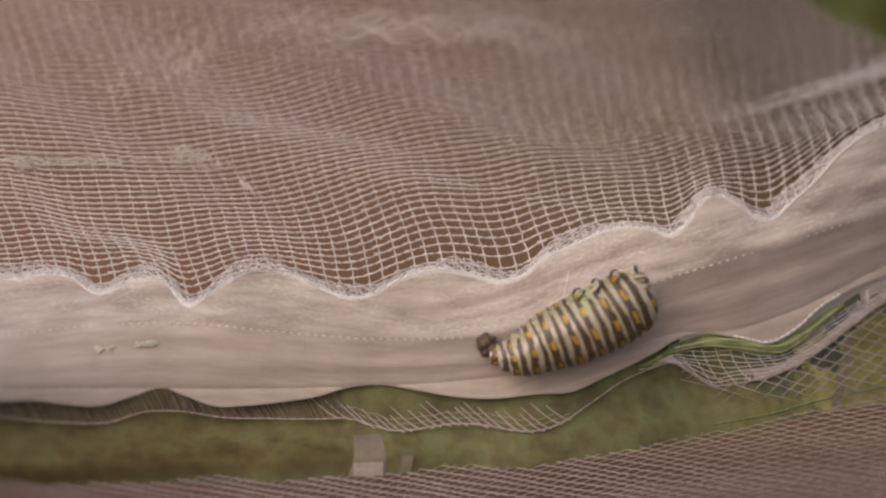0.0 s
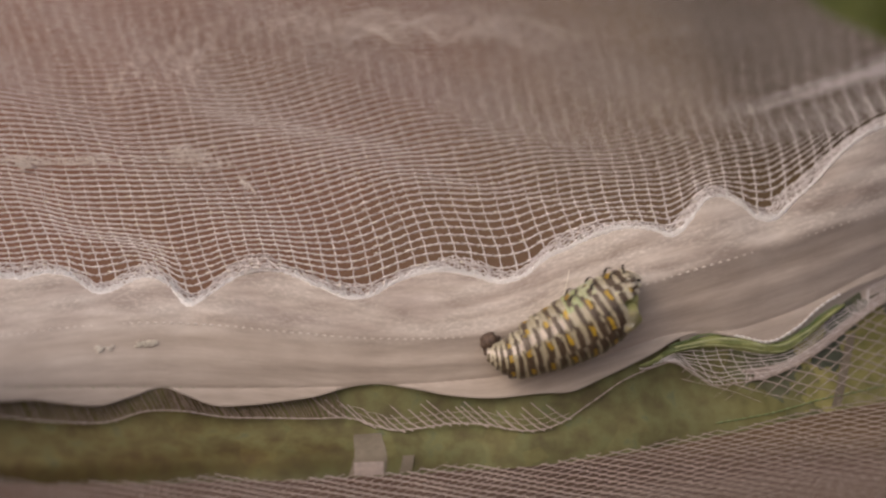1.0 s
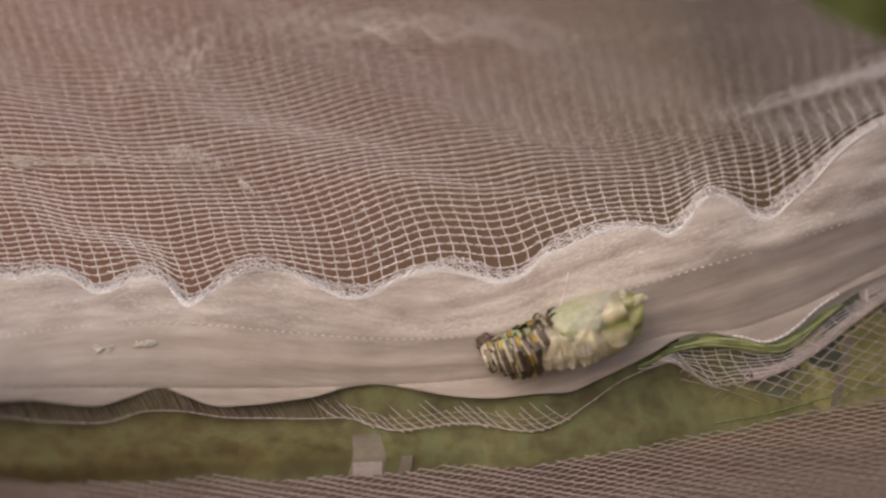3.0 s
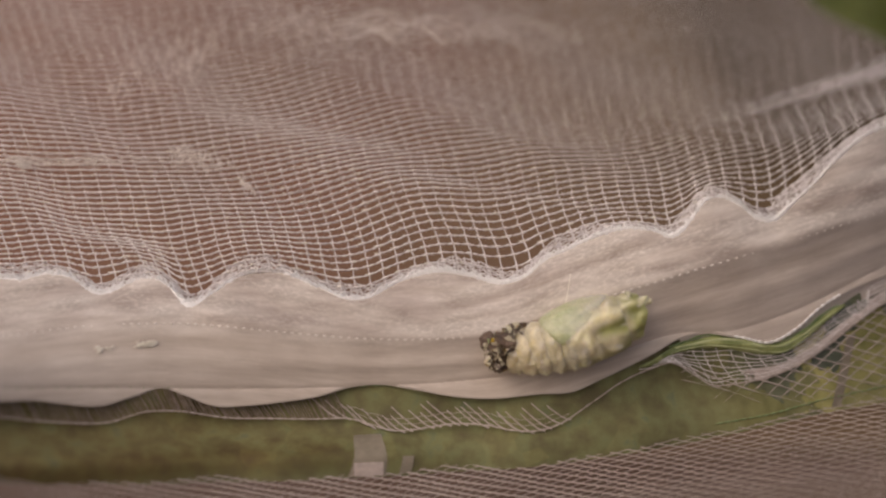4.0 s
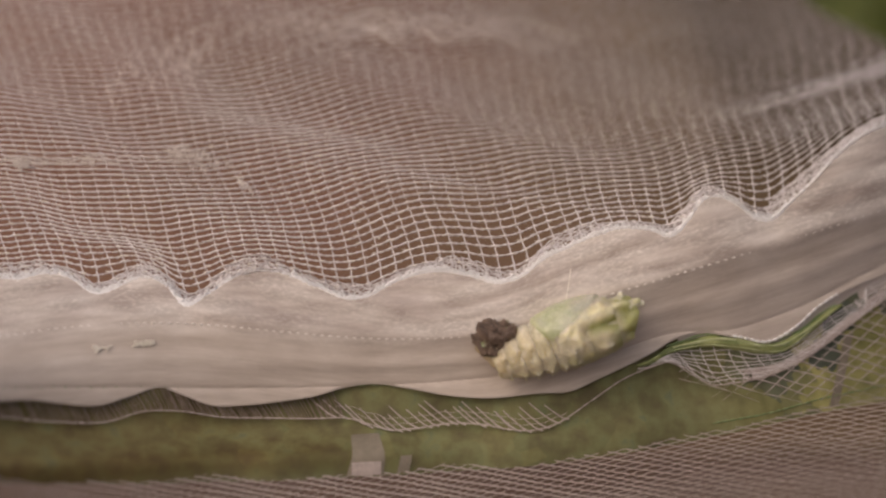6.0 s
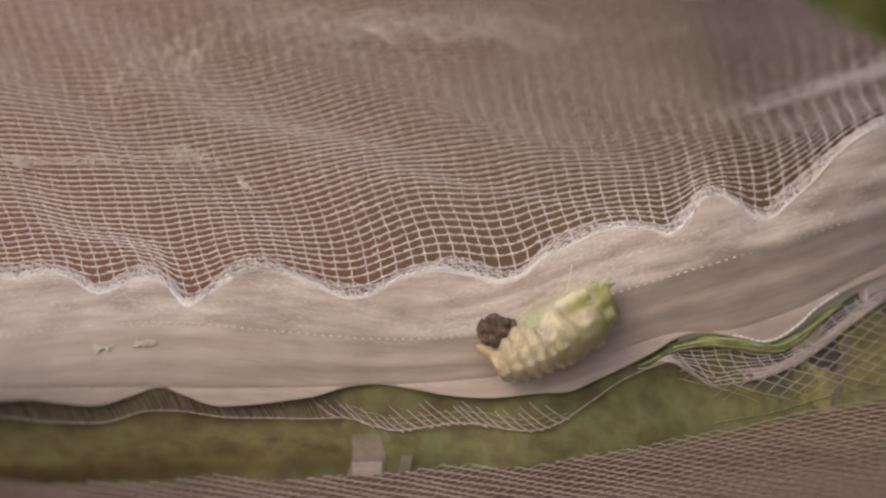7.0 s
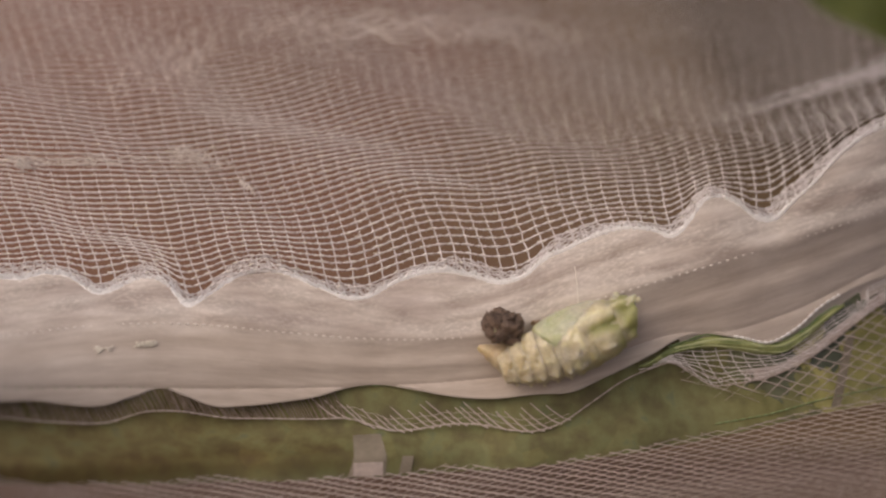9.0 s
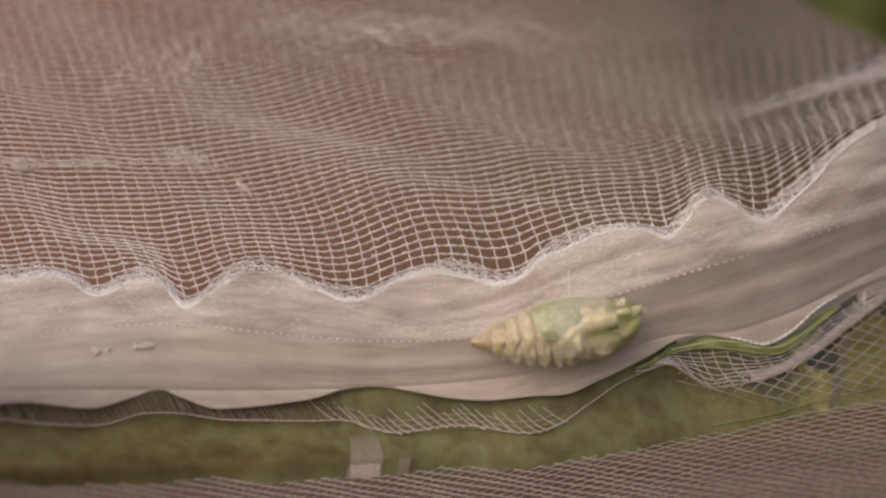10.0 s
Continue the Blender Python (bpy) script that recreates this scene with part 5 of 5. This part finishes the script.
def skin_pose(t, k, p, mid, rng):
    """The pose of a plate: on the body while the skin is worn, then crumpled in the bundle."""
    share = BELLY_SHARE[p] if isinstance(p, int) else p
    worn = worn_pose(t, k, share, mid)
    w = min(1.0, max(0.0, float(np.interp(t, SKIN_TIME, SKIN_BUNCH))))
    way = Vector(rng.normal(0, 1, 3).tolist()).normalized()
    tight = way * rng.uniform(0.0, 0.5)
    turn = Euler([rng.uniform(-0.6, 0.6) for _ in range(3)]).to_quaternion()
    if mid.length > 0:
        turn = turn @ mid.rotation_difference(-way)
    # first drawn out along the tape, later rolled into a ball
    loose = Vector((-1.4 + 0.7 * way.x, 0.9 + 0.4 * way.y, -0.3 + 1.0 * way.z))
    if share > 0.5:
        loose = Vector((-0.3 + 3.6 * k / RINGS + 0.4 * way.x, 1.4 + 0.3 * way.y, 0.8 + 1.5 * k / RINGS + 0.4 * way.z))
    ball = float(np.interp(t, [5.2, 6.8], [0.0, 1.0]))
    hang = cast_pose(t)
    target = hang @ loose.lerp(tight, ball)
    q = worn.to_quaternion().slerp(hang.to_quaternion() @ turn, w)
    centre = (worn @ mid).lerp(target, w)
    return Matrix.Translation(centre) @ q.to_matrix().to_4x4() @ Matrix.Translation(-mid)


def lobe_pose(t, i):
    """A fold of lining: inside the tail at first, then on the outside of the bundle."""
    rng = np.random.RandomState(60 + i)
    z = 1 - 2 * (i + 0.5) / LOBES
    turn = i * 2.39996
    way = Vector((math.sqrt(1 - z * z) * math.cos(turn), z, math.sqrt(1 - z * z) * math.sin(turn)))
    tight = Vector((2.3 * way.x, 1.6 * way.y, 1.65 * way.z))
    loose = Vector((-2.2 + 1.3 * way.x, 1.2 * way.y, -0.1 + 2.1 * way.z))
    if i % 3 == 0:
        q = (i // 3) / (LOBES // 3)
        loose = Vector((-0.4 + 4.6 * q, -0.8 + 0.5 * way.y, 0.9 + 1.9 * q + 0.3 * way.z))
    ball = float(np.interp(t, [5.2, 6.8], [0.0, 1.0]))
    w = min(1.0, max(0.0, float(np.interp(t, SKIN_TIME, SKIN_BUNCH)) * 1.25))
    hang = cast_pose(t)
    spin = Euler([rng.uniform(-0.8, 0.8) for _ in range(3)]).to_quaternion()
    inside = body_frame(t, 0.12 + 0.2 * i / LOBES) @ Matrix.Translation(way * 0.6)
    centre = inside.translation.lerp(hang @ loose.lerp(tight, ball), w)
    q = inside.to_quaternion().slerp(hang.to_quaternion() @ spin, w)
    return Matrix.Translation(centre) @ q.to_matrix().to_4x4()


def girdle():
    """The silk loop by which the body hangs: one fine thread from the tape to its back."""
    w = np.linspace(0, 1, 14)
    shape = tube(np.stack([0.12 * np.sin(w * 3), -3.2 * w, -6.6 * w], 1), 0.07, 5)
    return tagged(part("silk_girdle", shape, M_GIRDLE), "single white silk thread holding the body to the tape", "silk thread")


GIRDLE = girdle()


def caterpillar_motion():
    base = CHRYSALIS.matrix_basis.inverted()
    for ob, f in BODY:
        # drawn together towards the head while the body is still inside the skin
        rows = []
        for t in TIMES:
            rear, fore = float(np.interp(t, [0.8, 2.6, 3.6], [0.45, 0.28, 0.0])), float(np.interp(t, [0.6, 1.2, 1.5, 2.2], [0.86, 0.90, 0.93, 1.0]))
            g = f
            if ob.name.startswith("wing_case"):
                g += float(np.interp(t, [9.3, 9.8], [0.03, 0.0]))       # the wing cases spread at last
            m = body_frame(t, rear + (fore - rear) * g)
            if ob.name.startswith("tail"):
                # while the abdomen swings, the tip stays hooked to the tape
                hold = float(np.interp(t, [4.8, 5.3, 9.2, 9.4], [0.0, 1.0, 1.0, 0.0]))
                m = m.lerp(pose(8.4, -3.6, -17.0, 0, 30, 0), 0.85 * hold)
            rows.append((t, base @ shrunk(m)))
        walk(ob, rows)
    walk(SKIN, [(t, shrunk(cast_pose(t))) for t in TIMES])
    back = {t: shrunk(cast_pose(t)).inverted() for t in TIMES}
    for i, (ob, k, p, mid) in enumerate(SKIN_PLATES):
        walk(ob, [(t, back[t] @ shrunk(skin_pose(t, k, p, mid, np.random.RandomState(100 + i)))) for t in TIMES])
    mid = Vector((0.0, 0.0, 0.0))
    walk(SKIN_HEAD, [(t, back[t] @ shrunk(skin_pose(t, 15.3, 0.49, Vector((1.3, -1.9, 2.3)), np.random.RandomState(99)))) for t in TIMES])
    walk(SKIN_RUMP, [(t, back[t] @ shrunk(skin_pose(t, -0.9, 0.5, mid, np.random.RandomState(98)))) for t in TIMES])
    for i, ob in enumerate(SKIN_FOLDS):
        walk(ob, [(t, back[t] @ shrunk(lobe_pose(t, i))) for t in TIMES])
    # the thread swings as the body turns
    swing = [(0.0, 20.8, -3.6, 17), (2.7, 20.8, -3.8, 18), (3.8, 21.0, -4.0, 13), (5.0, 20.8, -3.9, 16), (5.7, 21.2, -3.5, 10), (6.8, 21.6, -3.0, 26),
             (7.2, 21.4, -2.6, 4), (8.0, 21.5, -2.8, 0), (8.2, 21.8, -2.8, 24), (8.5, 21.4, -2.8, 3), (9.0, 21.8, -2.9, -2), (9.2, 21.6, -2.8, 22),
             (9.5, 22.2, -3.0, -7), (10.0, 21.2, -3.3, 3)]
    walk(GIRDLE, [(t, pose(x * MM, -1.9 * MM, z * MM, 0, a, 0)) for t, x, z, a in swing])


stitch_row(seam_line, 1.35, 0.75, 0.165, M_STITCH, TAPE)
stitch_row(lower_seam, 2.1, 1.3, 0.07, M_SEAM, TAPE)


def motions():
    caterpillar_motion()


motions()
